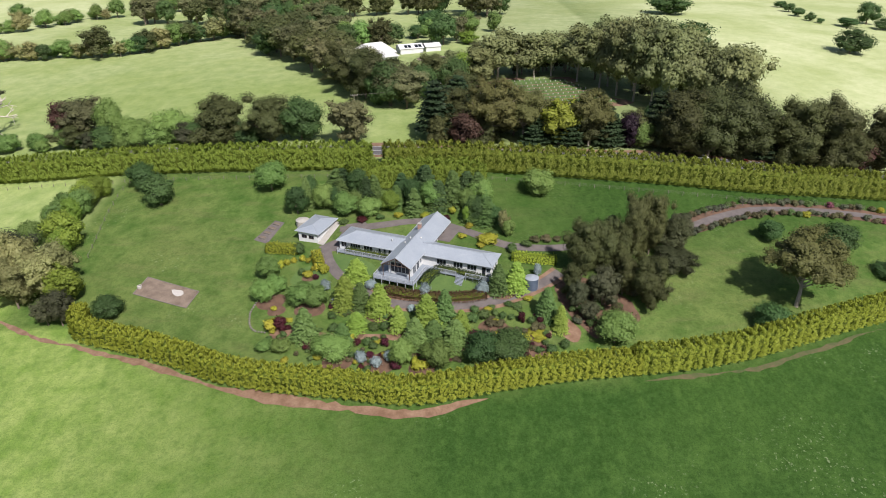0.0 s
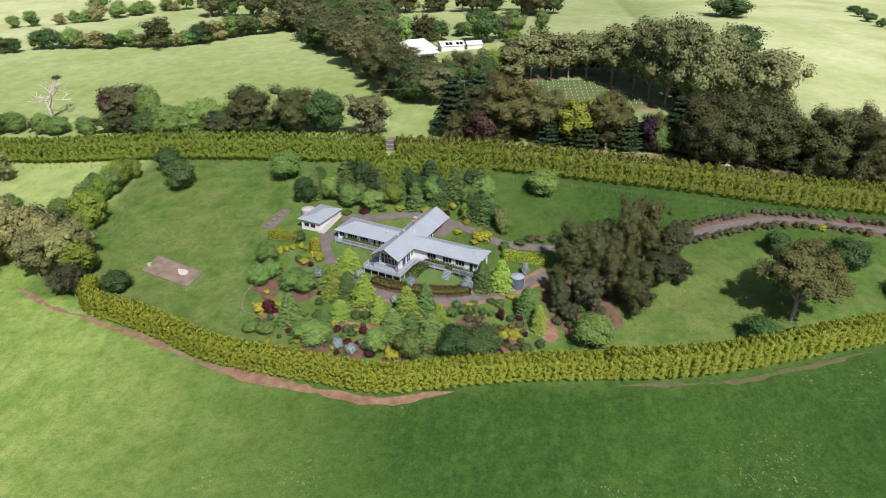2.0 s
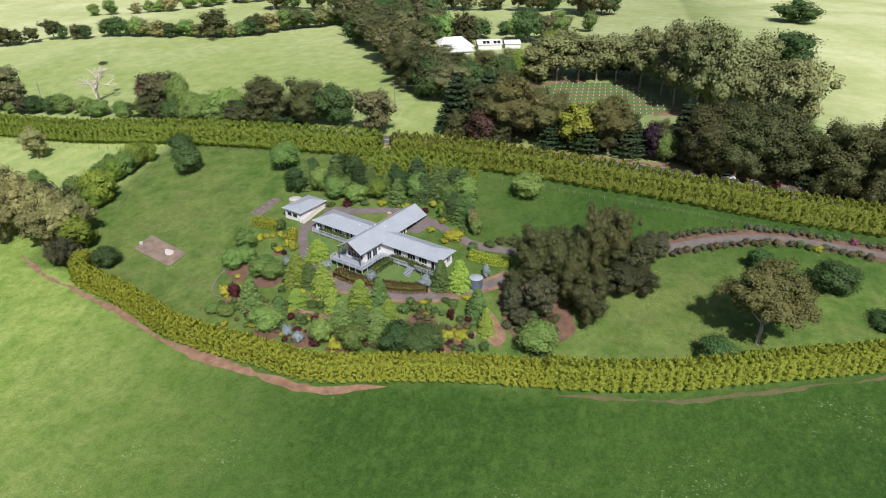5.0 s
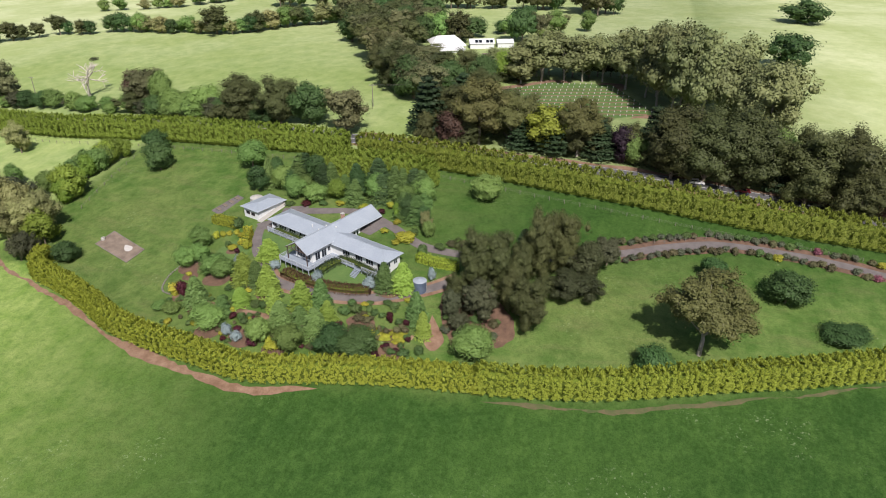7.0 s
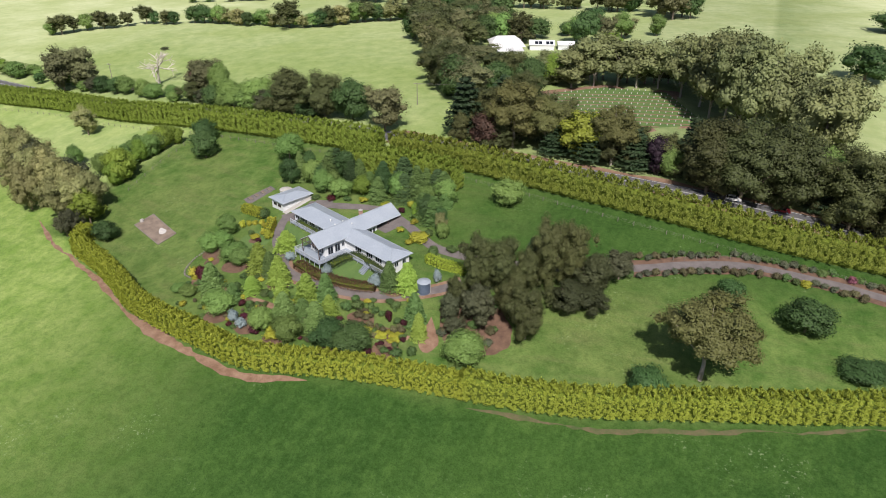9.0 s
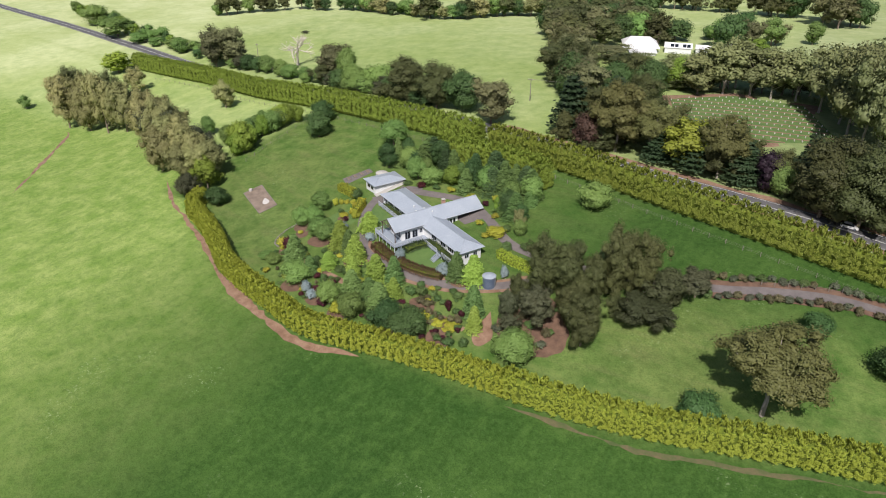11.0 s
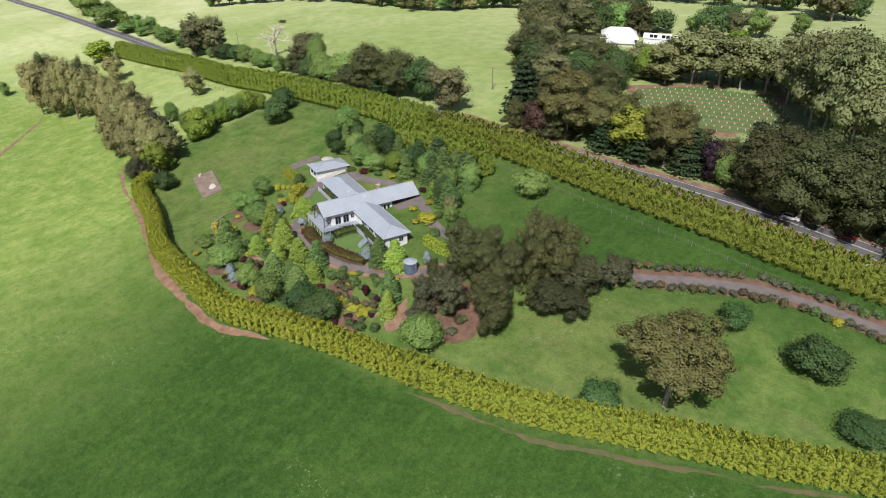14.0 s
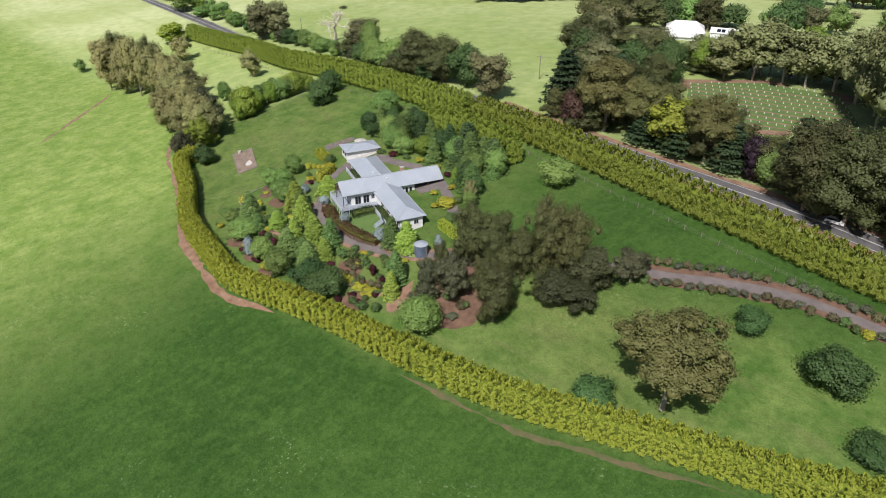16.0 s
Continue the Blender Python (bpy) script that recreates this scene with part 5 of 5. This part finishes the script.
beds = [(-50.8, 166.6), (-46.6, 174.8), (-43.6, 173.2), (-46.7, 164.2)]
patch("vegetable_plot", beds, "drive", 0.06, "gravelled vegetable plot beside the garage", "garden plot", rounded=False)
plot_u = Vector((beds[1][0] - beds[0][0], beds[1][1] - beds[0][1], 0)).normalized()
plot_v = Vector((plot_u.y, -plot_u.x, 0))
for i in range(4):
    c = Vector((beds[0][0], beds[0][1], 0)) + plot_u * (1.5 + 2.1 * i) + plot_v * 1.9
    m = Matrix.Translation((c.x, c.y, gz(c.x, c.y))) @ Matrix.Rotation(math.atan2(plot_v.y, plot_v.x), 4, "Z")
    bed = thing("raised_bed", m, "raised timber vegetable bed filled with pale soil", "garden bed", group="vegetable beds")
    fr = bmesh.new()
    add_box(fr, -1.1, -0.55, -0.2, 1.1, -0.48, 0.4), add_box(fr, -1.1, 0.48, -0.2, 1.1, 0.55, 0.4)
    add_box(fr, -1.1, -0.478, -0.2, -1.03, 0.478, 0.4), add_box(fr, 1.03, -0.478, -0.2, 1.1, 0.478, 0.4)
    part("frame", fr, "timber", bed)
    part("soil", box(-1.02, -0.47, -0.1, 1.02, 0.47, 0.33), "sand", bed)


def post_fence(points, gap, height, rail_heights, label, thick=0.06, material="timber"):
    f = thing("fence", Matrix.Identity(4), label, "fence")
    q = smooth_line(points, gap)
    mesh_post = None
    for x, y in q:
        if mesh_post is None:
            first = part("post", box(-thick, -thick, -0.3, thick, thick, height, edge=0.01), material, f)
            mesh_post = first.data
        else:
            first = new("post", mesh_post)
            first.parent = f
        first.location = (x, y, gz(x, y))
    for h in rail_heights:
        bm = bmesh.new()
        for (x0, y0), (x1, y1) in zip(q, q[1:]):
            add_tube(bm, (x0, y0, gz(x0, y0) + h), (x1, y1, gz(x1, y1) + h), 0.012, 0.012, 4)
        part("rail", bm, material, f)


post_fence([(-235, 219), (-194, 218.4), (-146, 209.6), (-118, 206.5), (-86, 202.7), (-55, 199.0), (-20, 195.4), (6, 192.8)], 4.0, 1.25, (0.5, 0.85, 1.15), "weathered timber post and wire fence beside the hedge")
post_fence([(6, 192.8), (24, 190.2), (45, 187.6), (67, 186.4), (88, 186.2), (105, 187.0), (125, 188.6)], 4.0, 1.25, (0.5, 0.85, 1.15), "weathered timber post and wire fence beside the hedge")
post_fence([(73, 175.8), (82, 180.6), (90, 184.6), (97, 186)], 2.4, 1.3, (0.45, 0.8, 1.15), "grey timber rail fence beside the drive")
post_fence([(-95, 164), (-96.2, 172), (-97.6, 182), (-99, 196), (-98.6, 204)], 4.0, 1.2, (0.5, 0.85, 1.1), "timber fence along the row of trees")

# dry stone edging of the lower garden
stones = thing("stone_wall", Matrix.Identity(4), "low wall of pale rough stones round a garden bed", "stone wall")
stone_rng = np.random.default_rng(5)
for x, y in smooth_line([(-44.6, 141), (-45.2, 137.5), (-44.4, 133.5), (-42.8, 131.2), (-40.3, 130.3)], 0.7):
    bm = bmesh.new()
    bmesh.ops.create_icosphere(bm, subdivisions=1, radius=0.30)
    for v in bm.verts:
        v.co = Vector((v.co.x, v.co.y, v.co.z * 0.8)) * stone_rng.uniform(0.8, 1.2)
    s = part("stone", bm, "stone", stones)
    s.location = (x, y, gz(x, y) + 0.2)
    s.rotation_euler = (0, 0, stone_rng.uniform(0, 6))

# ---------------------------------------------------------------- plants along the drive, garden fill
drive_line = smooth_line(DRIVE[:9], 2.1)
drive_n = np.gradient(drive_line, axis=0)
drive_n = np.stack([-drive_n[:, 1], drive_n[:, 0]], 1) / np.hypot(drive_n[:, 0], drive_n[:, 1])[:, None]
mixed = ["shrub_brown", "shrub_green", "shrub_brown", "shrub_olive", "shrub_olive", "shrub_olive", "shrub_brown", "shrub_gold", "shrub_pink"]
for i, (p, nv) in enumerate(zip(drive_line, drive_n)):
    for s in (-1, 1):
        if planted.random() < 0.86:
            o = p + nv * s * planted.uniform(2.5, 3.9)
            k = mixed[planted.integers(9 if i < 18 else 6)]
            plant(k, o[0], o[1], planted.uniform(1.5, 2.1), planted.uniform(1.0, 1.35))


def belt(points, width, spacing, kinds, h0, h1, spread_r=0.33):
    """A belt of trees along a line."""
    q = smooth_line(points, spacing)
    for x, y in q:
        for k in range(max(1, int(width / spacing))):
            a = planted.uniform(-0.5, 0.5) * width
            b = planted.uniform(-0.5, 0.5) * spacing
            h = planted.uniform(h0, h1)
            plant(kinds[planted.integers(len(kinds))], x + a * 0.9, y + b + a * 0.3, h, h * spread_r * planted.uniform(0.85, 1.15))


# belt between the road and the planted field, and round it
belt([(2, 226), (20, 224), (40, 223.5), (60, 222.5), (80, 221), (100, 221), (120, 221), (140, 222)], 7, 7, ["gum", "pine", "gum", "round_dark", "gum"], 9, 16, 0.42)
belt([(76, 234), (90, 232), (102, 231)], 10, 7, ["gum", "gum_ridge", "round_dark"], 10, 14, 0.40)
belt([(8, 232), (22, 232), (36, 230), (50, 229), (64, 228)], 8, 7, ["pine", "gum", "gum", "round_dark", "gum_open"], 9, 13, 0.45)
belt([(2, 240), (4, 256), (2, 274)], 12, 7, ["pine", "gum", "round_dark"], 11, 16, 0.42)
belt([(-14, 262), (-34, 290), (-56, 322), (-80, 362), (-104, 408), (-120, 440)], 14, 9, ["gum_ridge", "gum", "round_dark", "gum"], 12, 19, 0.45)
belt([(8, 296), (24, 308), (42, 316), (60, 322)], 11, 5.5, ["gum_tall", "gum_tall", "gum"], 12, 16, 0.40)
belt([(66, 304), (84, 290), (98, 274), (106, 258)], 12, 7, ["gum_tall", "gum"], 15, 22, 0.34)
belt([(-40, 368), (-60, 398), (-80, 440), (-95, 480)], 24, 12, ["gum", "round_dark", "gum_ridge", "round"], 11, 17, 0.48)
belt([(-4, 384), (8, 402), (30, 420)], 16, 10, ["round_dark", "gum_ridge", "round"], 10, 15, 0.45)
belt([(-210, 520), (-160, 505), (-120, 500), (-80, 520), (-40, 530), (0, 520), (40, 500)], 30, 13, ["gum", "round_dark", "gum_ridge"], 14, 22, 0.42)
belt([(-330, 330), (-290, 372), (-240, 388)], 5, 7, ["round", "round_dark", "gum", "round"], 8, 13, 0.5)
belt([(-240, 388), (-205, 387), (-170, 390), (-150, 418), (-125, 437)], 5, 7.5, ["round", "round_dark", "gum_brown", "gum"], 8, 14, 0.5)
belt([(-330, 470), (-290, 490), (-260, 545), (-215, 580), (-180, 590)], 10, 10, ["round", "gum_brown", "round"], 8, 14, 0.5)
belt([(-250, 256), (-215, 251), (-185, 246), (-150, 241), (-120, 236), (-90, 231), (-62, 227)], 6, 6, ["round", "round_dark", "round", "gum_grey"], 4.5, 8.5, 0.55)
belt([(-190, 169.5), (-176, 170), (-158, 169), (-140, 164), (-124, 158), (-110, 152), (-100, 148)], 8, 5, ["gum_brown", "gum_brown", "gum_grey", "gum_brown"], 12, 18, 0.38)
belt([(33, 139), (40, 142), (47, 146), (54, 151), (59, 158)], 6, 6, ["gum", "gum", "gum_grey", "gum_flower"], 3, 5.5, 0.5)
belt([(-37, 178), (-24, 177.5), (-12, 177), (0, 176.5), (11, 172)], 9, 4.6, ["con_mid", "con_dark", "round", "con_mid", "round_dark"], 6, 8.5, 0.42)
belt([(-36, 184), (-24, 183.5), (-12, 183.5), (0, 183), (12, 179)], 7, 4.2, ["con_dark", "con_mid", "con_dark", "round_dark", "con_mid"], 7, 10, 0.38)
belt([(10, 174), (15, 169), (18, 163)], 6, 3.6, ["round", "con_mid", "round_dark", "shrub_brown"], 4.5, 7, 0.4)
belt([(-103, 198), (-105, 190), (-108, 182), (-106, 174), (-103, 167)], 6, 3.4, ["round", "con_mid", "round_bright", "round_bright"], 6.5, 10.0, 0.42)

# low planting between the garden trees
for i in range(120):
    x, y = planted.uniform(-40, 25), planted.uniform(116, 135)
    if y < np.interp(x, [p[0] for p in FRONT_HEDGE], [p[1] for p in FRONT_HEDGE]) + 6:
        continue
    k = ["shrub_green", "shrub_green", "shrub_brown", "shrub_maroon", "shrub_gold", "shrub_green"][planted.integers(6)]
    plant(k, x, y, planted.uniform(0.6, 1.5), planted.uniform(0.5, 1.1))
for x, y, r in ((-36.5, 129.8, 3.2), (-30, 127.5, 3.6), (-22, 136.5, 4.2), (-14.5, 133, 3.8), (-20, 127.5, 3.6), (-9.5, 127.5, 3.2), (-3.5, 129, 4.0), (2.5, 124, 4.4), (-6, 122.5, 4.2), (-22.5, 119.5, 4.6), (-13, 118.5, 4.4), (-4, 116.8, 4.2), (11, 117.6, 5.4), (11.5, 128.4, 4.2), (21, 122.5, 4.0), (14, 140, 4.4), (-41, 141, 4.6), (-31, 137, 4.8), (-33, 148.4, 2.4), (-39, 137.6, 3.0)):
    ring = [(x + 0.78 * r * (1 + 0.25 * noise.noise((x + a, y, 2.0))) * math.cos(a), y + 0.62 * r * (1 + 0.25 * noise.noise((x, y + a, 5.0))) * math.sin(a)) for a in np.linspace(0, 2 * math.pi, 9)[:-1]]
    patch("mulch_bed", ring, "mulch", 0.045 + 0.0008 * (x + 50), "garden bed of reddish bark mulch", "garden bed")
patch("flower_bed", [(11.5, 127.2), (15, 128), (20, 128.4), (22.5, 127), (20, 125), (15, 124.6), (11.8, 125.4)], "mulch", 0.07, "mulched bed of golden ground cover", "garden bed")
for i in range(46):
    x, y = planted.uniform(12, 22), planted.uniform(125, 128)
    plant("shrub_gold", x, y, planted.uniform(0.4, 0.7), planted.uniform(0.6, 0.9))
for x, y in ((-12, 171.6), (-17, 171), (-22, 170.4), (-5, 171.2), (1, 169.8), (7, 165.8), (13, 162), (-27, 170), (9.5, 157), (5, 161)):
    plant(["shrub_gold", "shrub_green", "shrub_maroon"][planted.integers(3)], x, y, planted.uniform(1.0, 1.7), planted.uniform(1.0, 1.6))

# scrub under the gum trees, bushes along the far side of the road
for i in range(34):
    x, y = planted.uniform(28, 46), planted.uniform(128, 148)
    if y - 128 < 0.9 * (x - 36):
        continue
    plant(["shrub_brown", "shrub_olive", "shrub_green", "shrub_brown"][planted.integers(4)], x, y, planted.uniform(0.9, 2.4), planted.uniform(0.8, 1.5))
belt([(-430, 284), (-380, 277), (-330, 268), (-290, 262), (-262, 258)], 5, 7, ["round", "round_dark", "round_bright", "round"], 5, 10, 0.5)
belt([(-228, 252), (-212, 250)], 5, 6, ["gum_ridge"], 14, 20, 0.36)

# ---------------------------------------------------------------- bare tree, poles, planted field, farmhouse
def bare_tree(x, y, h):
    t = thing("dead_tree", Matrix.Translation((x, y, gz(x, y) - 0.1)), "half-dead gum with bare white limbs", "tree")
    rng = np.random.default_rng(3)
    bm, ends = bmesh.new(), []

    def grow(p, d, length, r, level):
        q = p + d * length
        add_tube(bm, p, q, r, r * 0.62, 6 if level < 2 else 4)
        if level == 4:
            ends.append(q)
            return
        for k in range(3):
            v = Vector(rng.normal(size=3).tolist()) * 0.75
            grow(q - d * length * 0.1 * k, (d + v + Vector((0, 0, 0.22))).normalized(), length * rng.uniform(0.74, 0.92), r * 0.62, level + 1)

    grow(Vector((0, 0, -0.3)), Vector((0.03, 0, 1)), h * 0.22, h * 0.030, 0)
    part("trunk", bm, "twigs", t)
    pts = np.array([tuple(e) for e in ends if e.z > h * 0.62])
    k = rng.integers(len(pts), size=500)
    p = pts[k] + rng.normal(size=(500, 3)) * (0.9, 0.9, 0.35)
    c = new("crown", leaf_mesh("crown", leaves(p, rng.normal(size=p.shape), rng.normal(size=p.shape) + (0, 0, 1), 0.45, 0.5), "gum_grey"))
    c.parent = t


bare_tree(-174.5, 262.0, 26)


def power_pole(x, y, h, turn):
    t = thing("power_pole", Matrix.Translation((x, y, gz(x, y))) @ Matrix.Rotation(turn, 4, "Z"), "weathered timber power pole with crossarm", "power pole")
    part("pole", add_tube(bmesh.new(), (0, 0, -0.5), (0, 0, h), 0.17, 0.12, 10), "timber", t)
    arm = part("crossarm", box(-1.3, -0.07, h - 0.6, 1.3, 0.07, h - 0.45, edge=0.01), "timber", t)
    for u in (-1.15, -0.4, 0.4, 1.15):
        v = lathe([(0.05, 0), (0.07, 0.08), (0.04, 0.18)], 8)
        bmesh.ops.translate(v, vec=(u, 0, h - 0.45), verts=v.verts)
        part("insulator", v, "white_roof", arm)
    return Vector((x, y, gz(x, y) + h - 0.3))


pole_a = power_pole(-32.1, 248.8, 8.6, 0.2)
pole_b = power_pole(-205, 262, 9.0, 0.1)
pole_c = power_pole(-2, 262, 8.6, 0.2)
wires = thing("power_line", Matrix.Identity(4), "sagging power wires between two poles", "power line")
for o in (-0.4, 0.4):
    bm = bmesh.new()
    for i in range(10):
        a, b = i / 10, (i + 1) / 10
        p, q = pole_a.lerp(pole_c, a), pole_a.lerp(pole_c, b)
        add_tube(bm, p + Vector((o, 0, -4 * 0.8 * a * (1 - a))), q + Vector((o, 0, -4 * 0.8 * b * (1 - b))), 0.02, 0.02, 4)
    part("wire", bm, "timber", wires)

field = [(10, 281), (28, 300), (52, 305), (71, 273), (48, 254), (24, 251)]
patch("planted_field_edge", [(6, 283), (27, 304), (56, 309), (76, 272), (49, 250), (21, 247)], "soil", 0.05, "strip of bare soil round the planted field", "soil", rounded=False)
patch("planted_field", field, "lawn", 0.09, "mown rows of young plants in a small field", "field", rounded=False)
fu, fv = Vector((45, 19)).normalized(), Vector((18, -31)).normalized()
inside_poly = [Vector(p) for p in field]


def within(p):
    hit = False
    for a, b in zip(inside_poly, inside_poly[1:] + inside_poly[:1]):
        if (a.y > p.y) != (b.y > p.y) and p.x < (b.x - a.x) * (p.y - a.y) / (b.y - a.y) + a.x:
            hit = not hit
    return hit


gv, gf = [], []
for i in range(-6, 30):
    for j in range(-6, 16):
        p = Vector((10, 281)) + fu * (i * 2.4) + fv * (j * 4.6 + 2.0)
        if within(p):
            z, k = gz(p.x, p.y) + 0.05, len(gv)
            for a in range(4):
                gv.append((p.x + 0.20 * math.cos(a * 1.571), p.y + 0.20 * math.sin(a * 1.571), z))
            for a in range(4):
                gv.append((p.x + 0.18 * math.cos(a * 1.571), p.y + 0.18 * math.sin(a * 1.571), z + 0.55))
            gf += [(k + a, k + (a + 1) % 4, k + 4 + (a + 1) % 4, k + 4 + a) for a in range(4)] + [(k + 4, k + 5, k + 6, k + 7)]
tagged(new("tree_guards", raw("tree_guards", gv, gf, "chalk")), "rows of small white tree guards", "tree guards", kind="stuff")
for j in range(0, 13):
    pts = [Vector((10, 281)) + fu * u + fv * (j * 4.6) for u in np.arange(-6, 58, 1.5)]
    pts = [p for p in pts if within(p)]
    if len(pts) > 3:
        ribbon("bare_row", [tuple(pts[0]), tuple(pts[len(pts) // 2]), tuple(pts[-1])], 0.9, "soil", 0.11, "strip of bare soil between rows", "soil", 0.2)

farm = thing("farmhouse", Matrix.Translation((-34, 358, gz(-34, 358))) @ Matrix.Rotation(radians(28), 4, "Z"), "white farmhouse with pale roofs among trees", "house")
part("wall", box(-8, -4.5, -0.6, 6, 4.5, 3.2), "wall", farm)
part("roof", slab([(-9.5, -6.2, 2.9), (7.5, -6.2, 2.9), (3.5, 0, 6.0), (-5.5, 0, 6.0)], 0.15), "white_roof", farm)
part("roof", slab([(7.5, 6.2, 2.9), (-9.5, 6.2, 2.9), (-5.5, 0, 6.0), (3.5, 0, 6.0)], 0.15), "white_roof", farm)
part("roof", slab([(7.5, -6.2, 2.9), (7.5, 6.2, 2.9), (3.5, 0, 6.0)], 0.15), "white_roof", farm)
part("roof", slab([(-9.5, 6.2, 2.9), (-9.5, -6.2, 2.9), (-5.5, 0, 6.0)], 0.15), "white_roof", farm)
for x in (-6, -3, 0, 3):
    window(farm, (x, -4.5), (1, 0), (0, -1), 1.6, 0.6, 2.3, 2, "brown")
part("veranda_roof", slab([(-9.8, -9.0, 2.3), (7.8, -9.0, 2.3), (7.8, -6.3, 2.75), (-9.8, -6.3, 2.75)], 0.1), "white_roof", farm)
for x in (-9.4, -5.2, -1, 3.2, 7.4):
    part("post", box(x - 0.06, -8.9, -0.6, x + 0.06, -8.78, 2.25), "wall", farm)
part("wing_wall", box(-6.5, -16.0, -0.8, 5.0, -9.2, 2.0), "wall", farm)
part("wing_roof", slab([(-7.2, -16.8, 2.05), (5.7, -16.8, 2.05), (5.7, -9.1, 2.6), (-7.2, -9.1, 2.6)], 0.12), "white_roof", farm)
shed = thing("shed", Matrix.Translation((-17, 361, gz(-17, 361))) @ Matrix.Rotation(radians(20), 4, "Z"), "white steel shed with solar panels on its roof", "shed")
part("wall", box(-6, -4, -0.6, 6, 4, 2.9), "wall", shed)
for s in (-1, 1):
    part("roof", slab([(-6.4, s * 4.4, 2.8), (6.4, s * 4.4, 2.8), (6.4, 0, 4.4), (-6.4, 0, 4.4)], 0.12), "white_roof", shed)
for x in (-3.5, -1.6, 2.0, 3.9):
    part("solar_panel", slab([(x, -3.6, 3.14), (x + 1.6, -3.6, 3.14), (x + 1.6, -1.2, 4.01), (x, -1.2, 4.01)], 0.04), "glass", shed)
barn = thing("shed", Matrix.Translation((-6, 366, gz(-6, 366))) @ Matrix.Rotation(radians(20), 4, "Z"), "small white steel shed beside the larger one", "shed")
part("wall", box(-4, -3.4, -0.6, 4, 3.4, 2.6), "wall", barn)
for sgn in (-1, 1):
    part("roof", slab([(-4.3, sgn * 3.8, 2.5), (4.3, sgn * 3.8, 2.5), (4.3, 0, 3.8), (-4.3, 0, 3.8)], 0.12), "white_roof", barn)
for x, y in ((-50, 368), (-45, 372)):
    plant("con_dark", x, y, 9, 1.0)
patch("farmyard", [(-14, 346), (-2, 350), (6, 344), (0, 336), (-10, 338)], "sand", 0.06, "pale gravel yard beside the sheds", "yard", wobble=0.2)


def car(x, y, turn, paint, label):
    c = thing("car", Matrix.Translation((x, y, gz(x, y) + 0.10)) @ Matrix.Rotation(turn, 4, "Z"), label, "car")
    body = bmesh.new()
    prof = [(-2.1, 0.35), (-2.15, 0.75), (-2.0, 0.95), (-1.3, 1.0), (1.0, 0.95), (1.95, 0.82), (2.15, 0.6), (2.1, 0.35)]
    for s in (-0.86, 0.86):
        body.faces.new([body.verts.new((px, s, pz)) for px, pz in prof])
    v = list(body.verts)
    n = len(prof)
    for i in range(n):
        j = (i + 1) % n
        body.faces.new((v[i], v[j], v[n + j], v[n + i]))
    part("body", body, paint, c)
    cab = bmesh.new()
    top = [(-1.9, 0.98), (-1.5, 1.46), (0.35, 1.46), (1.0, 0.96)]
    for s in (-0.74, 0.74):
        cab.faces.new([cab.verts.new((px, s * (0.88 if pz > 1.2 else 1.0), pz)) for px, pz in top])
    v = list(cab.verts)
    for i in range(4):
        j = (i + 1) % 4
        cab.faces.new((v[i], v[j], v[4 + j], v[4 + i]))
    part("cabin", cab, "glass", c)
    part("roof_panel", box(top[1][0] - 0.05, -0.66, 1.462, 0.4, 0.66, 1.50, edge=0.01), paint, c)
    for wx in (-1.3, 1.3):
        for wy in (-0.8, 0.8):
            w = bmesh.new()
            add_tube(w, (wx, wy - 0.1, 0.32), (wx, wy + 0.1, 0.32), 0.32, 0.32, 16)
            wheel = part("wheel", w, "rubber", c)
            hub = bmesh.new()
            add_tube(hub, (wx, wy - 0.105, 0.32), (wx, wy + 0.105, 0.32), 0.19, 0.19, 12)
            part("rim", hub, "tank", wheel)


car(97, 213.9, radians(1), "red", "small red hatchback on the country road")
car(84, 213.6, radians(1), "white_roof", "white sedan on the country road")
